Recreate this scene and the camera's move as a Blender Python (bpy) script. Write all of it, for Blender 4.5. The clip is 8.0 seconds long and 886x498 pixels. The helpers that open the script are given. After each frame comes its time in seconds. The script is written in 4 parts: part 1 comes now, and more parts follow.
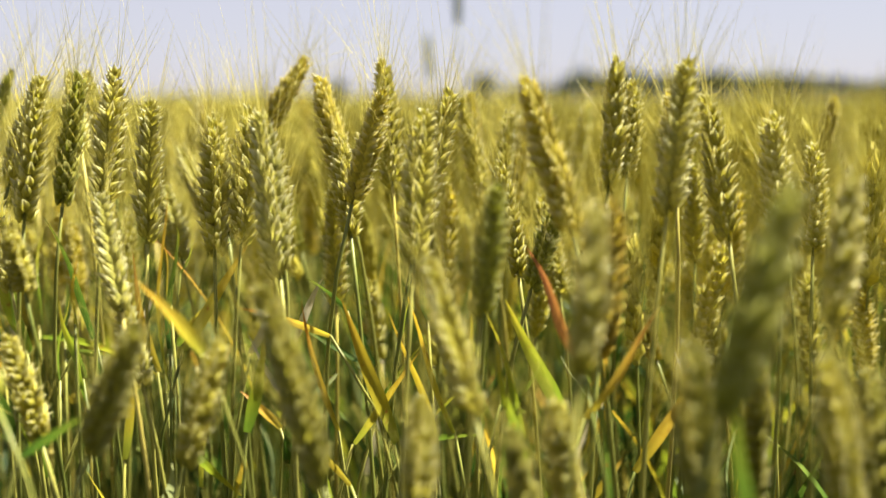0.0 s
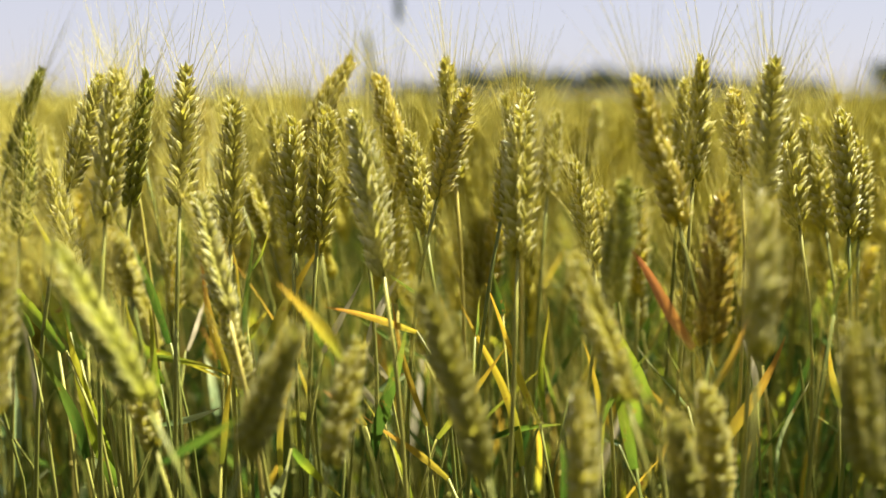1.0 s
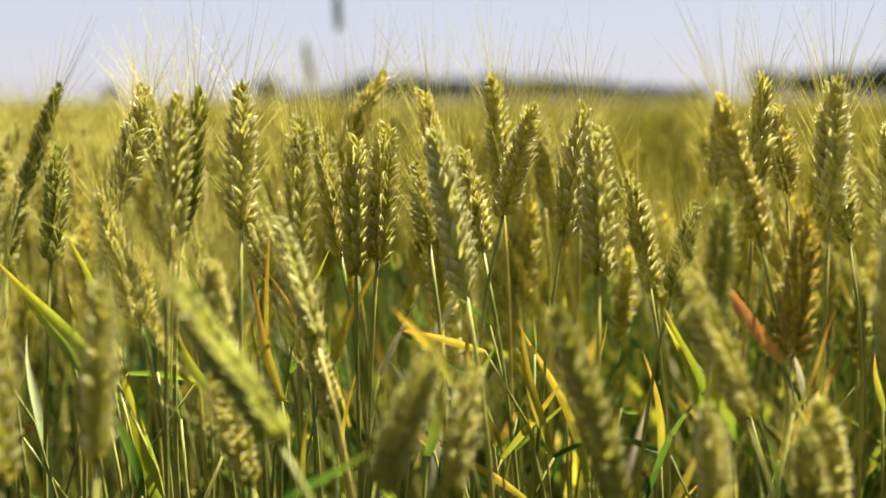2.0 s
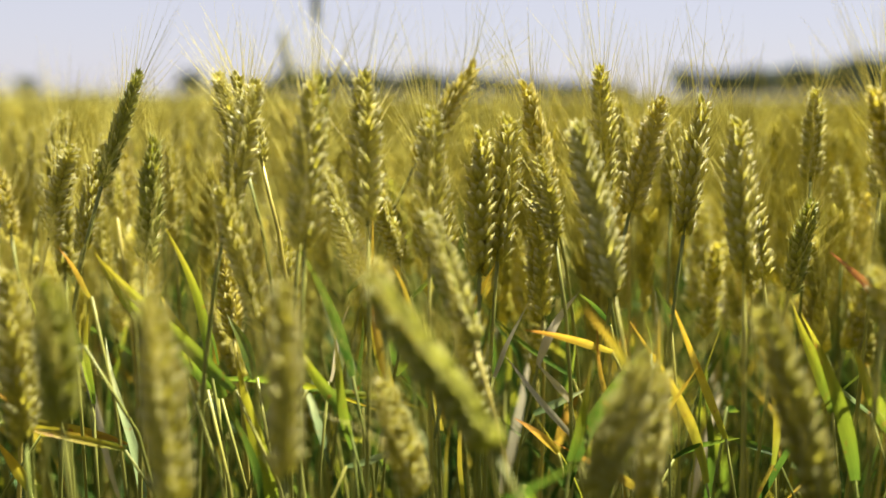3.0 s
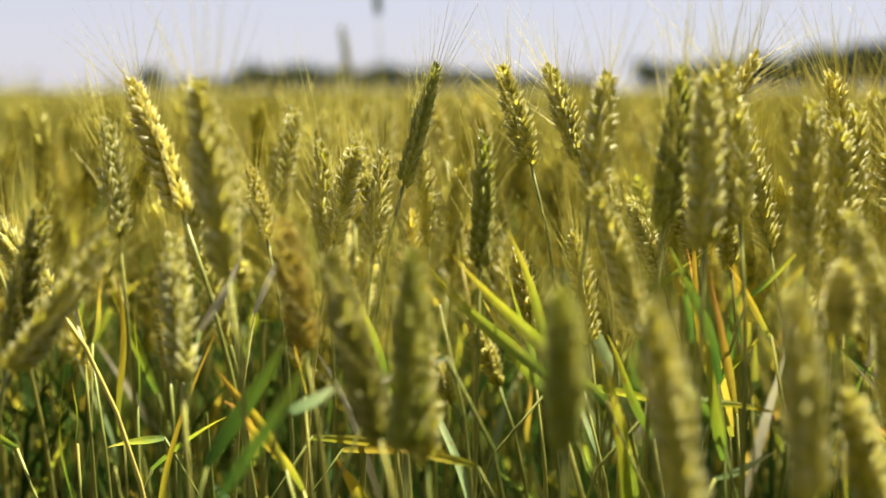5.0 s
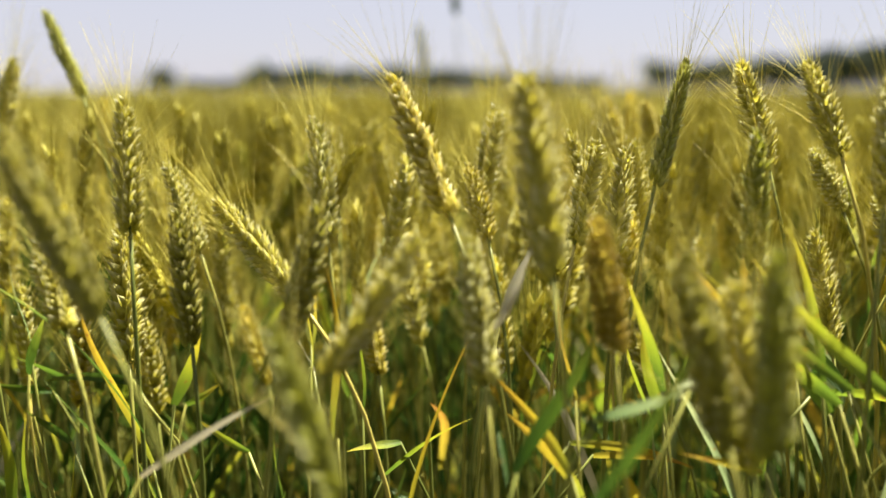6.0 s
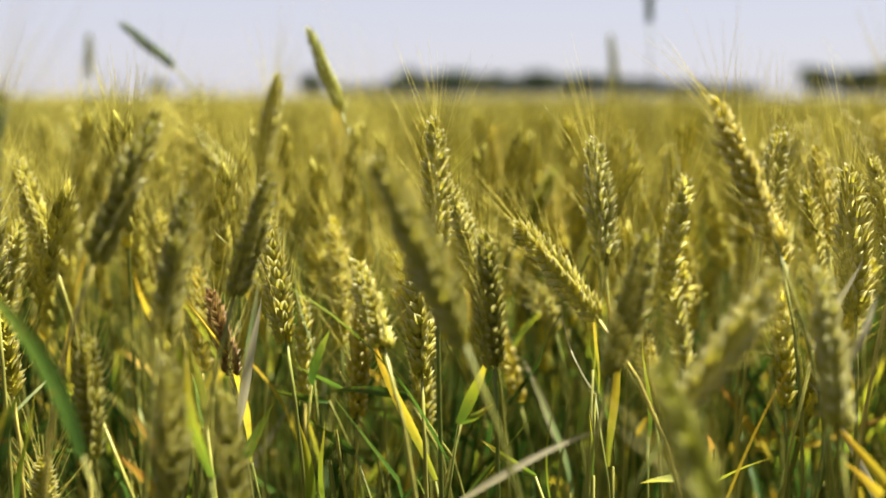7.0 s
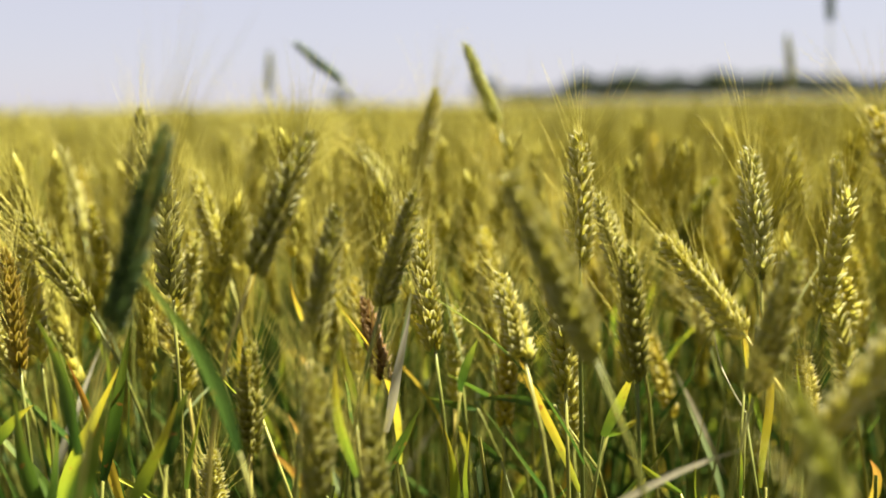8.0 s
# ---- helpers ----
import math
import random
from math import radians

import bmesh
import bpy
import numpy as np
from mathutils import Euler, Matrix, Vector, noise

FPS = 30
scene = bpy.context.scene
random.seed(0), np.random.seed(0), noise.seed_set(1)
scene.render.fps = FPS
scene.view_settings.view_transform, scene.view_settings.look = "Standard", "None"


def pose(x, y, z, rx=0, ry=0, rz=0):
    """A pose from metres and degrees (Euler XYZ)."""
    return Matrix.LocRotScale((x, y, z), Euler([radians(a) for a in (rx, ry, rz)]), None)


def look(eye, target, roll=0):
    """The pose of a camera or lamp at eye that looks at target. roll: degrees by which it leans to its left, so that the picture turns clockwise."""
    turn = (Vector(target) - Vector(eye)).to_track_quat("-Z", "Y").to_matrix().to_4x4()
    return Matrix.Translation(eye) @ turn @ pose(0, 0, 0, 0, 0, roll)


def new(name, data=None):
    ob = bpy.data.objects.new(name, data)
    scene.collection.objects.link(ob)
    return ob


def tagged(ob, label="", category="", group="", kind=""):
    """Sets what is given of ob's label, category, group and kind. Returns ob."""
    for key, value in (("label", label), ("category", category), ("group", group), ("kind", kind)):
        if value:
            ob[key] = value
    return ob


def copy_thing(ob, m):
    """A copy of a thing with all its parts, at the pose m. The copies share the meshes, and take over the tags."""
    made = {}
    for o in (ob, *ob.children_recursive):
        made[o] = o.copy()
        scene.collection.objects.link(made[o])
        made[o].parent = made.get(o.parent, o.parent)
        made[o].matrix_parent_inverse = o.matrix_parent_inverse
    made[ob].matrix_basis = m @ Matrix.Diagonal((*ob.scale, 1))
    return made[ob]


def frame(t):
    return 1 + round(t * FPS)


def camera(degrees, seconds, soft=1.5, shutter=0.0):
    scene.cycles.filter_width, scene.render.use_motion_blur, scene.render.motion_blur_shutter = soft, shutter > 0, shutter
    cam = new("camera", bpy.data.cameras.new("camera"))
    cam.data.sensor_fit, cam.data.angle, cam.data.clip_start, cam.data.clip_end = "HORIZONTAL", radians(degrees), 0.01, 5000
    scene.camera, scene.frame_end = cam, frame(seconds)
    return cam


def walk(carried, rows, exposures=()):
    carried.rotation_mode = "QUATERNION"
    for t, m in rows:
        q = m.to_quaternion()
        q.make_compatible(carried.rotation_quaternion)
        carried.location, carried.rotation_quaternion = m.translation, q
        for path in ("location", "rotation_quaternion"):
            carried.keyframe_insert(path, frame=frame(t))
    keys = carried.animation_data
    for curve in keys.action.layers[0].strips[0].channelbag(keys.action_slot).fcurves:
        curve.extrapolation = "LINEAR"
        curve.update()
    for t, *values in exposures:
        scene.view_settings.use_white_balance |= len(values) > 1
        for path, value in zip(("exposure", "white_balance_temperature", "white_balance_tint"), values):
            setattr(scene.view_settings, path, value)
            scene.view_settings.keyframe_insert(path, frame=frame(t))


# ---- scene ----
cam = camera(51.0, 8.0, soft=1.5)
PATH = [
    (0, (0.029, -0.074, 0.851), (0.012, 1.9, 0.528), 0.1),
    (0.2, (-0.005, -0.075, 0.852), (0.04, 1.898, 0.528), 0.1),
    (0.5, (-0.048, -0.069, 0.85), (0.067, 1.9, 0.517), 0.0),
    (0.8, (-0.08, -0.066, 0.851), (0.127, 1.895, 0.519), -0.0),
    (1, (-0.092, -0.077, 0.851), (0.121, 1.885, 0.523), -0.0),
    (1.2, (-0.112, -0.08, 0.853), (0.122, 1.879, 0.528), 0.0),
    (2.3, (-0.228, -0.039, 0.858), (0.266, 1.873, 0.541), -0.1),
    (2.5, (-0.252, -0.032, 0.858), (0.271, 1.871, 0.537), -0.0),
    (3, (-0.306, 0.001, 0.855), (0.274, 1.887, 0.531), 0.4),
    (3.5, (-0.354, 0.023, 0.854), (0.269, 1.895, 0.527), 0.0),
    (4, (-0.415, 0.038, 0.855), (0.225, 1.904, 0.527), 0.0),
    (4.2, (-0.432, 0.047, 0.855), (0.213, 1.911, 0.523), -0.2),
    (5.3, (-0.549, 0.117, 0.853), (0.104, 1.977, 0.516), -0.0),
    (5.5, (-0.58, 0.127, 0.852), (0.071, 1.988, 0.517), 0.1),
    (5.7, (-0.608, 0.136, 0.852), (0.041, 1.998, 0.518), -0.0),
    (6, (-0.644, 0.159, 0.852), (-0.012, 2.026, 0.517), -0.1),
    (6.2, (-0.672, 0.171, 0.855), (-0.068, 2.049, 0.522), -0.3),
    (6.5, (-0.702, 0.178, 0.86), (-0.173, 2.078, 0.528), -0.3),
    (6.7, (-0.72, 0.188, 0.862), (-0.252, 2.105, 0.535), 0.1),
    (7, (-0.737, 0.195, 0.862), (-0.391, 2.138, 0.537), 0.2),
    (7.2, (-0.738, 0.195, 0.861), (-0.49, 2.153, 0.538), -0.3),
    (7.5, (-0.74, 0.196, 0.862), (-0.594, 2.165, 0.542), -0.6),
    (7.7, (-0.736, 0.195, 0.862), (-0.65, 2.168, 0.548), -0.8),
    (8, (-0.721, 0.183, 0.868), (-0.742, 2.159, 0.557), -1.0),
]
walk(cam, [(t, look(eye, target, roll)) for t, eye, target, roll in PATH])
cam.data.dof.use_dof = True
cam.data.dof.focus_distance = 0.595
cam.data.dof.aperture_fstop = 2.8

# ---- sky and sun ----
SUN_UP, SUN_SIDE = radians(64), radians(31)
sun_way = Vector((math.cos(SUN_UP) * math.cos(SUN_SIDE), math.cos(SUN_UP) * math.sin(SUN_SIDE), math.sin(SUN_UP)))
world = bpy.data.worlds.new("summer_sky")
scene.world = world
world.use_nodes = True
wn = world.node_tree.nodes
sky = wn.new("ShaderNodeTexSky")
sky.sky_type, sky.sun_disc = "NISHITA", False
sky.sun_elevation, sky.sun_rotation = SUN_UP, math.pi / 2 - SUN_SIDE
sky.air_density, sky.dust_density, sky.ozone_density = 1.0, 0.4, 1.5
wn["Background"].inputs["Strength"].default_value = 0.050
veil = wn.new("ShaderNodeMix")  # thin high haze over the whole sky
veil.data_type = "RGBA"
veil.inputs["Factor"].default_value = 0.92
veil.inputs["B"].default_value = (2.04, 1.99, 2.32, 1)
world.node_tree.links.new(sky.outputs[0], veil.inputs["A"])
world.node_tree.links.new(veil.outputs["Result"], wn["Background"].inputs["Color"])
sun = new("sun", bpy.data.lights.new("sun", "SUN"))
sun.data.energy, sun.data.angle, sun.data.color = 5.0, radians(0.8), (1.0, 0.945, 0.78)
sun.matrix_world = look(sun_way * 30, (0, 0, 0))
scene.view_settings.exposure = 2.6


# ---- materials ----
def material(name, rough=0.6):
    m = bpy.data.materials.new(name)
    m.use_nodes = True
    b = m.node_tree.nodes["Principled BSDF"]
    b.inputs["Roughness"].default_value = rough
    b.inputs["Specular IOR Level"].default_value = 0.2
    return m, m.node_tree.nodes, m.node_tree.links, b


def ramp(nodes, links, source, stops):
    r = nodes.new("ShaderNodeValToRGB")
    while len(r.color_ramp.elements) < len(stops):
        r.color_ramp.elements.new(0.5)
    for e, (at, c) in zip(r.color_ramp.elements, stops):
        e.position, e.color = at, (*c, 1)
    links.new(source, r.inputs[0])
    return r.outputs[0]


def noise_tex(nodes, links, scale, detail=3.0, coord="Object", stretch=None):
    tc = nodes.new("ShaderNodeTexCoord")
    n = nodes.new("ShaderNodeTexNoise")
    n.inputs["Scale"].default_value, n.inputs["Detail"].default_value = scale, detail
    out = tc.outputs[coord]
    if stretch:
        mp = nodes.new("ShaderNodeMapping")
        mp.inputs["Scale"].default_value = stretch
        links.new(out, mp.inputs[0])
        out = mp.outputs[0]
    links.new(out, n.inputs["Vector"])
    return n.outputs["Fac"]


def mixed(nodes, links, fac, a, b, kind="MIX"):
    m = nodes.new("ShaderNodeMix")
    m.data_type, m.blend_type = "RGBA", kind
    for value, socket in ((fac, m.inputs["Factor"]), (a, m.inputs["A"]), (b, m.inputs["B"])):
        if hasattr(value, "is_output"):
            links.new(value, socket)
        else:
            socket.default_value = value if isinstance(value, float) else (*value, 1)
    return m.outputs["Result"]


def thin(m, nodes, links, b, colour, share):
    """Let some light shine through, as it does through husks and leaves."""
    tr = nodes.new("ShaderNodeBsdfTranslucent")
    links.new(colour, tr.inputs["Color"])
    mx = nodes.new("ShaderNodeMixShader")
    mx.inputs[0].default_value = share
    links.new(b.outputs[0], mx.inputs[1])
    links.new(tr.outputs[0], mx.inputs[2])
    links.new(mx.outputs[0], nodes["Material Output"].inputs["Surface"])


def husk_material(name, low, high, tip, share=0.40, rough=0.42):
    """Husks: each a little different, paler towards its tip, where a creamy highlight is painted in (its own V runs
    from foot to tip).
    """
    m, nodes, links, b = material(name, rough)
    b.inputs["Specular IOR Level"].default_value = 0.5
    rnd = nodes.new("ShaderNodeObjectInfo").outputs["Random"]
    isl = nodes.new("ShaderNodeNewGeometry").outputs["Random Per Island"]
    grain = noise_tex(nodes, links, 420, 4)
    base = mixed(nodes, links, rnd, low, high)
    pale = ramp(nodes, links, isl, ((0, (0.55, 0.58, 0.55)), (0.7, (1.0, 1.0, 1.0)), (1, (1.3, 1.26, 1.3))))
    base = mixed(nodes, links, 1.0, base, pale, "MULTIPLY")
    base = mixed(nodes, links, 1.0, base, ramp(nodes, links, grain, ((0.3, (0.75, 0.75, 0.7)), (0.7, (1.15, 1.15, 1.1)))), "MULTIPLY")
    uv = nodes.new("ShaderNodeUVMap")
    sep = nodes.new("ShaderNodeSeparateXYZ")
    links.new(uv.outputs[0], sep.inputs[0])
    # sunlit cusp: the tip colour is blended in over the upper half
    tipped = ramp(nodes, links, sep.outputs[1], ((0.55, (0, 0, 0)), (1.0, (0.62, 0.62, 0.62))))
    colour = mixed(nodes, links, tipped, base, tip)
    links.new(colour, b.inputs["Base Color"])
    bump = nodes.new("ShaderNodeBump")
    bump.inputs["Strength"].default_value, bump.inputs["Distance"].default_value = 0.7, 0.0006
    ribs = nodes.new("ShaderNodeTexWave")
    ribs.inputs["Scale"].default_value, ribs.inputs["Distortion"].default_value = 2.4, 1.2
    links.new(uv.outputs[0], ribs.inputs["Vector"])
    links.new(ribs.outputs["Fac"], bump.inputs["Height"])
    links.new(bump.outputs[0], b.inputs["Normal"])
    thin(m, nodes, links, b, colour, share)
    return m


def blade_material(name, foot, middle, tip, share=0.45, spots=(0.25, 0.1, 0.02)):
    """A leaf blade: colour runs from foot to tip along V, veins run along it, spots of rust and dryness."""
    m, nodes, links, b = material(name, 0.45)
    uv = nodes.new("ShaderNodeUVMap")
    sep = nodes.new("ShaderNodeSeparateXYZ")
    links.new(uv.outputs[0], sep.inputs[0])
    add = nodes.new("ShaderNodeMath")
    add.operation = "MULTIPLY_ADD"
    add.inputs[1].default_value, add.inputs[2].default_value = 0.5, -0.25
    links.new(noise_tex(nodes, links, 35, 3), add.inputs[0])
    shift = nodes.new("ShaderNodeMath")
    links.new(add.outputs[0], shift.inputs[0])
    links.new(sep.outputs[1], shift.inputs[1])
    colour = ramp(nodes, links, shift.outputs[0], ((0.1, foot), (0.5, middle), (0.92, tip)))
    rnd = nodes.new("ShaderNodeObjectInfo").outputs["Random"]
    isl = nodes.new("ShaderNodeNewGeometry").outputs["Random Per Island"]
    colour = mixed(nodes, links, 1.0, colour, ramp(nodes, links, rnd, ((0, (0.75, 0.78, 0.8)), (1, (1.2, 1.15, 1.1)))), "MULTIPLY")
    colour = mixed(nodes, links, 1.0, colour, ramp(nodes, links, isl, ((0, (0.75, 0.8, 0.8)), (1, (1.2, 1.15, 1.1)))), "MULTIPLY")
    wave = nodes.new("ShaderNodeTexWave")
    wave.inputs["Scale"].default_value, wave.inputs["Distortion"].default_value = 2.6, 0.6
    links.new(uv.outputs[0], wave.inputs["Vector"])
    colour = mixed(nodes, links, 1.0, colour, ramp(nodes, links, wave.outputs["Fac"], ((0, (0.8, 0.82, 0.8)), (1, (1.12, 1.1, 1.05)))), "MULTIPLY")
    rust = ramp(nodes, links, noise_tex(nodes, links, 160, 4), ((0.64, (0, 0, 0)), (0.72, (0.8, 0.8, 0.8))))
    colour = mixed(nodes, links, rust, colour, spots)
    links.new(colour, b.inputs["Base Color"])
    bump = nodes.new("ShaderNodeBump")
    bump.inputs["Strength"].default_value, bump.inputs["Distance"].default_value = 0.4, 0.0003
    links.new(wave.outputs["Fac"], bump.inputs["Height"])
    links.new(bump.outputs[0], b.inputs["Normal"])
    thin(m, nodes, links, b, colour, share)
    return m


def stem_material(name, low, high, share=0.12):
    m, nodes, links, b = material(name, 0.4)
    rnd = nodes.new("ShaderNodeObjectInfo").outputs["Random"]
    isl = nodes.new("ShaderNodeNewGeometry").outputs["Random Per Island"]
    both = nodes.new("ShaderNodeMath")
    both.operation = "FRACT"
    plus = nodes.new("ShaderNodeMath")
    links.new(rnd, plus.inputs[0])
    links.new(isl, plus.inputs[1])
    links.new(plus.outputs[0], both.inputs[0])
    colour = mixed(nodes, links, both.outputs[0], low, high)
    streak = noise_tex(nodes, links, 300, 3, stretch=(1, 1, 0.06))
    colour = mixed(nodes, links, 1.0, colour, ramp(nodes, links, streak, ((0.3, (0.7, 0.72, 0.7)), (0.7, (1.2, 1.18, 1.1)))), "MULTIPLY")
    links.new(colour, b.inputs["Base Color"])
    thin(m, nodes, links, b, colour, share)
    return m


HUSK = {
    "olive": husk_material("olive_husk", (0.51, 0.45, 0.055), (0.63, 0.55, 0.075), (0.80, 0.77, 0.50)),
    # unripe green; also given to some near ears to darken them as if backlit
    "green": husk_material("green_husk", (0.30, 0.305, 0.026), (0.40, 0.395, 0.040), (0.60, 0.58, 0.24)),
    "gold": husk_material("golden_husk", (0.54, 0.44, 0.045), (0.65, 0.53, 0.060), (0.80, 0.75, 0.46)),
    # olive husk darkened in colour, for ears that turn their shaded side
    "shade_olive": husk_material("shaded_olive_husk", (0.30, 0.275, 0.034), (0.39, 0.355, 0.048), (0.60, 0.56, 0.28)),
    "pale": husk_material("pale_husk", (0.48, 0.44, 0.08), (0.60, 0.55, 0.13), (0.85, 0.82, 0.58)),
    "brown": husk_material("brown_husk", (0.22, 0.12, 0.03), (0.32, 0.17, 0.045), (0.45, 0.30, 0.12)),
    "rust": husk_material("rusty_husk", (0.40, 0.285, 0.025), (0.50, 0.36, 0.04), (0.62, 0.48, 0.14)),
    "dark": husk_material("dark_green_husk", (0.055, 0.105, 0.022), (0.095, 0.15, 0.032), (0.17, 0.23, 0.07)),
    "far": husk_material("field_husk", (0.225, 0.206, 0.030), (0.30, 0.27, 0.040), (0.33, 0.30, 0.06), 0.3, 0.6),
    "crowd": husk_material("crowded_husk", (0.46, 0.415, 0.050), (0.56, 0.495, 0.065), (0.60, 0.54, 0.13), 0.45, 0.5),
}
AWN = stem_material("awn_straw", (0.54, 0.485, 0.11), (0.66, 0.59, 0.17), 0.5)
AWN_FIELD = stem_material("field_awn_straw", (0.36, 0.33, 0.068), (0.46, 0.415, 0.10), 0.5)
STEM = stem_material("green_straw", (0.105, 0.125, 0.026), (0.25, 0.235, 0.055))
STRAW = stem_material("yellow_straw", (0.28, 0.24, 0.05), (0.40, 0.33, 0.09))
BLADE = {
    "green": blade_material("green_blade", (0.04, 0.088, 0.012), (0.075, 0.13, 0.015), (0.15, 0.185, 0.020)),
    # darker copy of the green blade: shade low in the crop, put into colour
    "shaded": blade_material("shaded_green_blade", (0.020, 0.052, 0.009), (0.038, 0.082, 0.011), (0.085, 0.125, 0.016), 0.3),
    "lime": blade_material("lime_blade", (0.115, 0.19, 0.02), (0.26, 0.305, 0.022), (0.42, 0.36, 0.03), 0.48),
    "yellow": blade_material("yellow_blade", (0.28, 0.30, 0.03), (0.48, 0.37, 0.03), (0.52, 0.33, 0.035), 0.45),
    "orange": blade_material("orange_blade", (0.40, 0.33, 0.035), (0.46, 0.30, 0.035), (0.40, 0.19, 0.04), 0.45),
    "rust": blade_material("rust_blade", (0.40, 0.20, 0.045), (0.40, 0.17, 0.05), (0.34, 0.13, 0.045), 0.4),
    "dry": blade_material("dry_blade", (0.42, 0.38, 0.25), (0.50, 0.46, 0.34), (0.52, 0.47, 0.34), 0.25, (0.4, 0.34, 0.22)),
    "blue": blade_material("grey_green_blade", (0.15, 0.22, 0.09), (0.24, 0.30, 0.14), (0.38, 0.40, 0.19), 0.3),
}


# ---- mesh tools ----
class Build:
    """Vertices, faces and UVs gathered for one mesh."""

    def __init__(self):
        self.v, self.f, self.uv = [], [], []

    def tube(self, points, radii, sides, closed=True, side_axis=Vector((1, 0, 0))):
        n0 = len(self.v)
        pts = [Vector(p) for p in points]
        for i, p in enumerate(pts):
            t = (pts[min(i + 1, len(pts) - 1)] - pts[max(i - 1, 0)]).normalized()
            u = (side_axis - t * side_axis.dot(t))
            u = u.normalized() if u.length > 1e-4 else t.orthogonal().normalized()
            w = t.cross(u)
            for k in range(sides):
                a = 2 * math.pi * k / sides
                self.v.append(p + (u * math.cos(a) + w * math.sin(a)) * radii[i])
                self.uv.append((k / sides, i / (len(pts) - 1)))
        for i in range(len(pts) - 1):
            for k in range(sides):
                a, b = n0 + i * sides + k, n0 + i * sides + (k + 1) % sides
                self.f.append((a, b, b + sides, a + sides))
        if closed:
            self.f.append(tuple(range(n0 + sides - 1, n0 - 1, -1)))
            m = n0 + (len(pts) - 1) * sides
            self.f.append(tuple(range(m, m + sides)))

    def strip(self, spine, sides, widths, fold):
        """A blade: spine points, the sideways unit vector and half width at each, folded along its midrib."""
        n0 = len(self.v)
        for i, (p, s, w) in enumerate(zip(spine, sides, widths)):
            t = (spine[min(i + 1, len(spine) - 1)] - spine[max(i - 1, 0)]).normalized()
            up = s.cross(t)
            for k, a in enumerate((-1, -0.5, 0, 0.5, 1)):
                self.v.append(p + s * (a * w) + up * (abs(a) * w * fold))
                self.uv.append((k / 4, i / (len(spine) - 1)))
        for i in range(len(spine) - 1):
            for k in range(4):
                a = n0 + i * 5 + k
                self.f.append((a, a + 1, a + 6, a + 5))

    def add(self, other, m):
        n0 = len(self.v)
        self.v += [m @ Vector(p) for p in other.v]
        self.uv += other.uv
        self.f += [tuple(n0 + k for k in f) for f in other.f]

    def mesh(self, name, mat):
        me = bpy.data.meshes.new(name)
        me.from_pydata([tuple(p) for p in self.v], [], self.f)
        layer = me.uv_layers.new(name="UVMap")
        idx = np.empty(len(me.loops), dtype=np.int32)
        me.loops.foreach_get("vertex_index", idx)
        layer.data.foreach_set("uv", np.array(self.uv, dtype=np.float32)[idx].ravel())
        me.polygons.foreach_set("use_smooth", np.ones(len(me.polygons), dtype=bool))
        me.materials.append(mat)
        me.update()
        return me


def mass(name, template, places, mat, label, category, group=""):
    """Many small copies of a template joined into one mesh of kind stuff; places: 4 x 4 arrays."""
    tv = np.array([(*p, 1.0) for p in template.v])
    tuv = np.array(template.uv)
    n = len(tv)
    v = np.einsum("pij,vj->pvi", np.array(places), tv)[:, :, :3].reshape(-1, 3)
    flat, sizes = [], []
    for f in template.f:
        flat += f
        sizes.append(len(f))
    flat, sizes = np.array(flat), np.array(sizes)
    loops = (np.arange(len(places))[:, None] * n + flat[None]).ravel().astype(np.int32)
    counts = np.tile(sizes, len(places))
    me = bpy.data.meshes.new(name)
    me.vertices.add(len(v))
    me.vertices.foreach_set("co", v.astype(np.float32).ravel())
    me.loops.add(len(loops))
    me.loops.foreach_set("vertex_index", loops)
    me.polygons.add(len(counts))
    me.polygons.foreach_set("loop_start", np.concatenate(([0], np.cumsum(counts)[:-1])).astype(np.int32))
    me.polygons.foreach_set("use_smooth", np.ones(len(counts), dtype=bool))
    layer = me.uv_layers.new(name="UVMap")
    layer.data.foreach_set("uv", np.tile(tuv[flat], (len(places), 1)).astype(np.float32).ravel())
    me.materials.append(mat)
    me.update(calc_edges=True)
    me.validate()
    return tagged(new(name, me), label, category, group, "stuff")


def part(name, me, parent, m=None, mat=None, label=""):
    ob = new(name, me)
    ob.parent = parent
    if m is not None:
        ob.matrix_local = m
    if mat is not None:
        ob.material_slots[0].link, ob.material_slots[0].material = "OBJECT", mat
    if label:
        tagged(ob, label)
    return ob


def along(foot, axis, spin=0.0, size=1.0):
    """A pose at foot whose z runs along axis."""
    z = Vector(axis).normalized()
    q = Vector((0, 0, 1)).rotation_difference(z)
    return Matrix.Translation(foot) @ q.to_matrix().to_4x4() @ pose(0, 0, 0, 0, 0, spin) @ Matrix.Diagonal((size, size, size, 1))


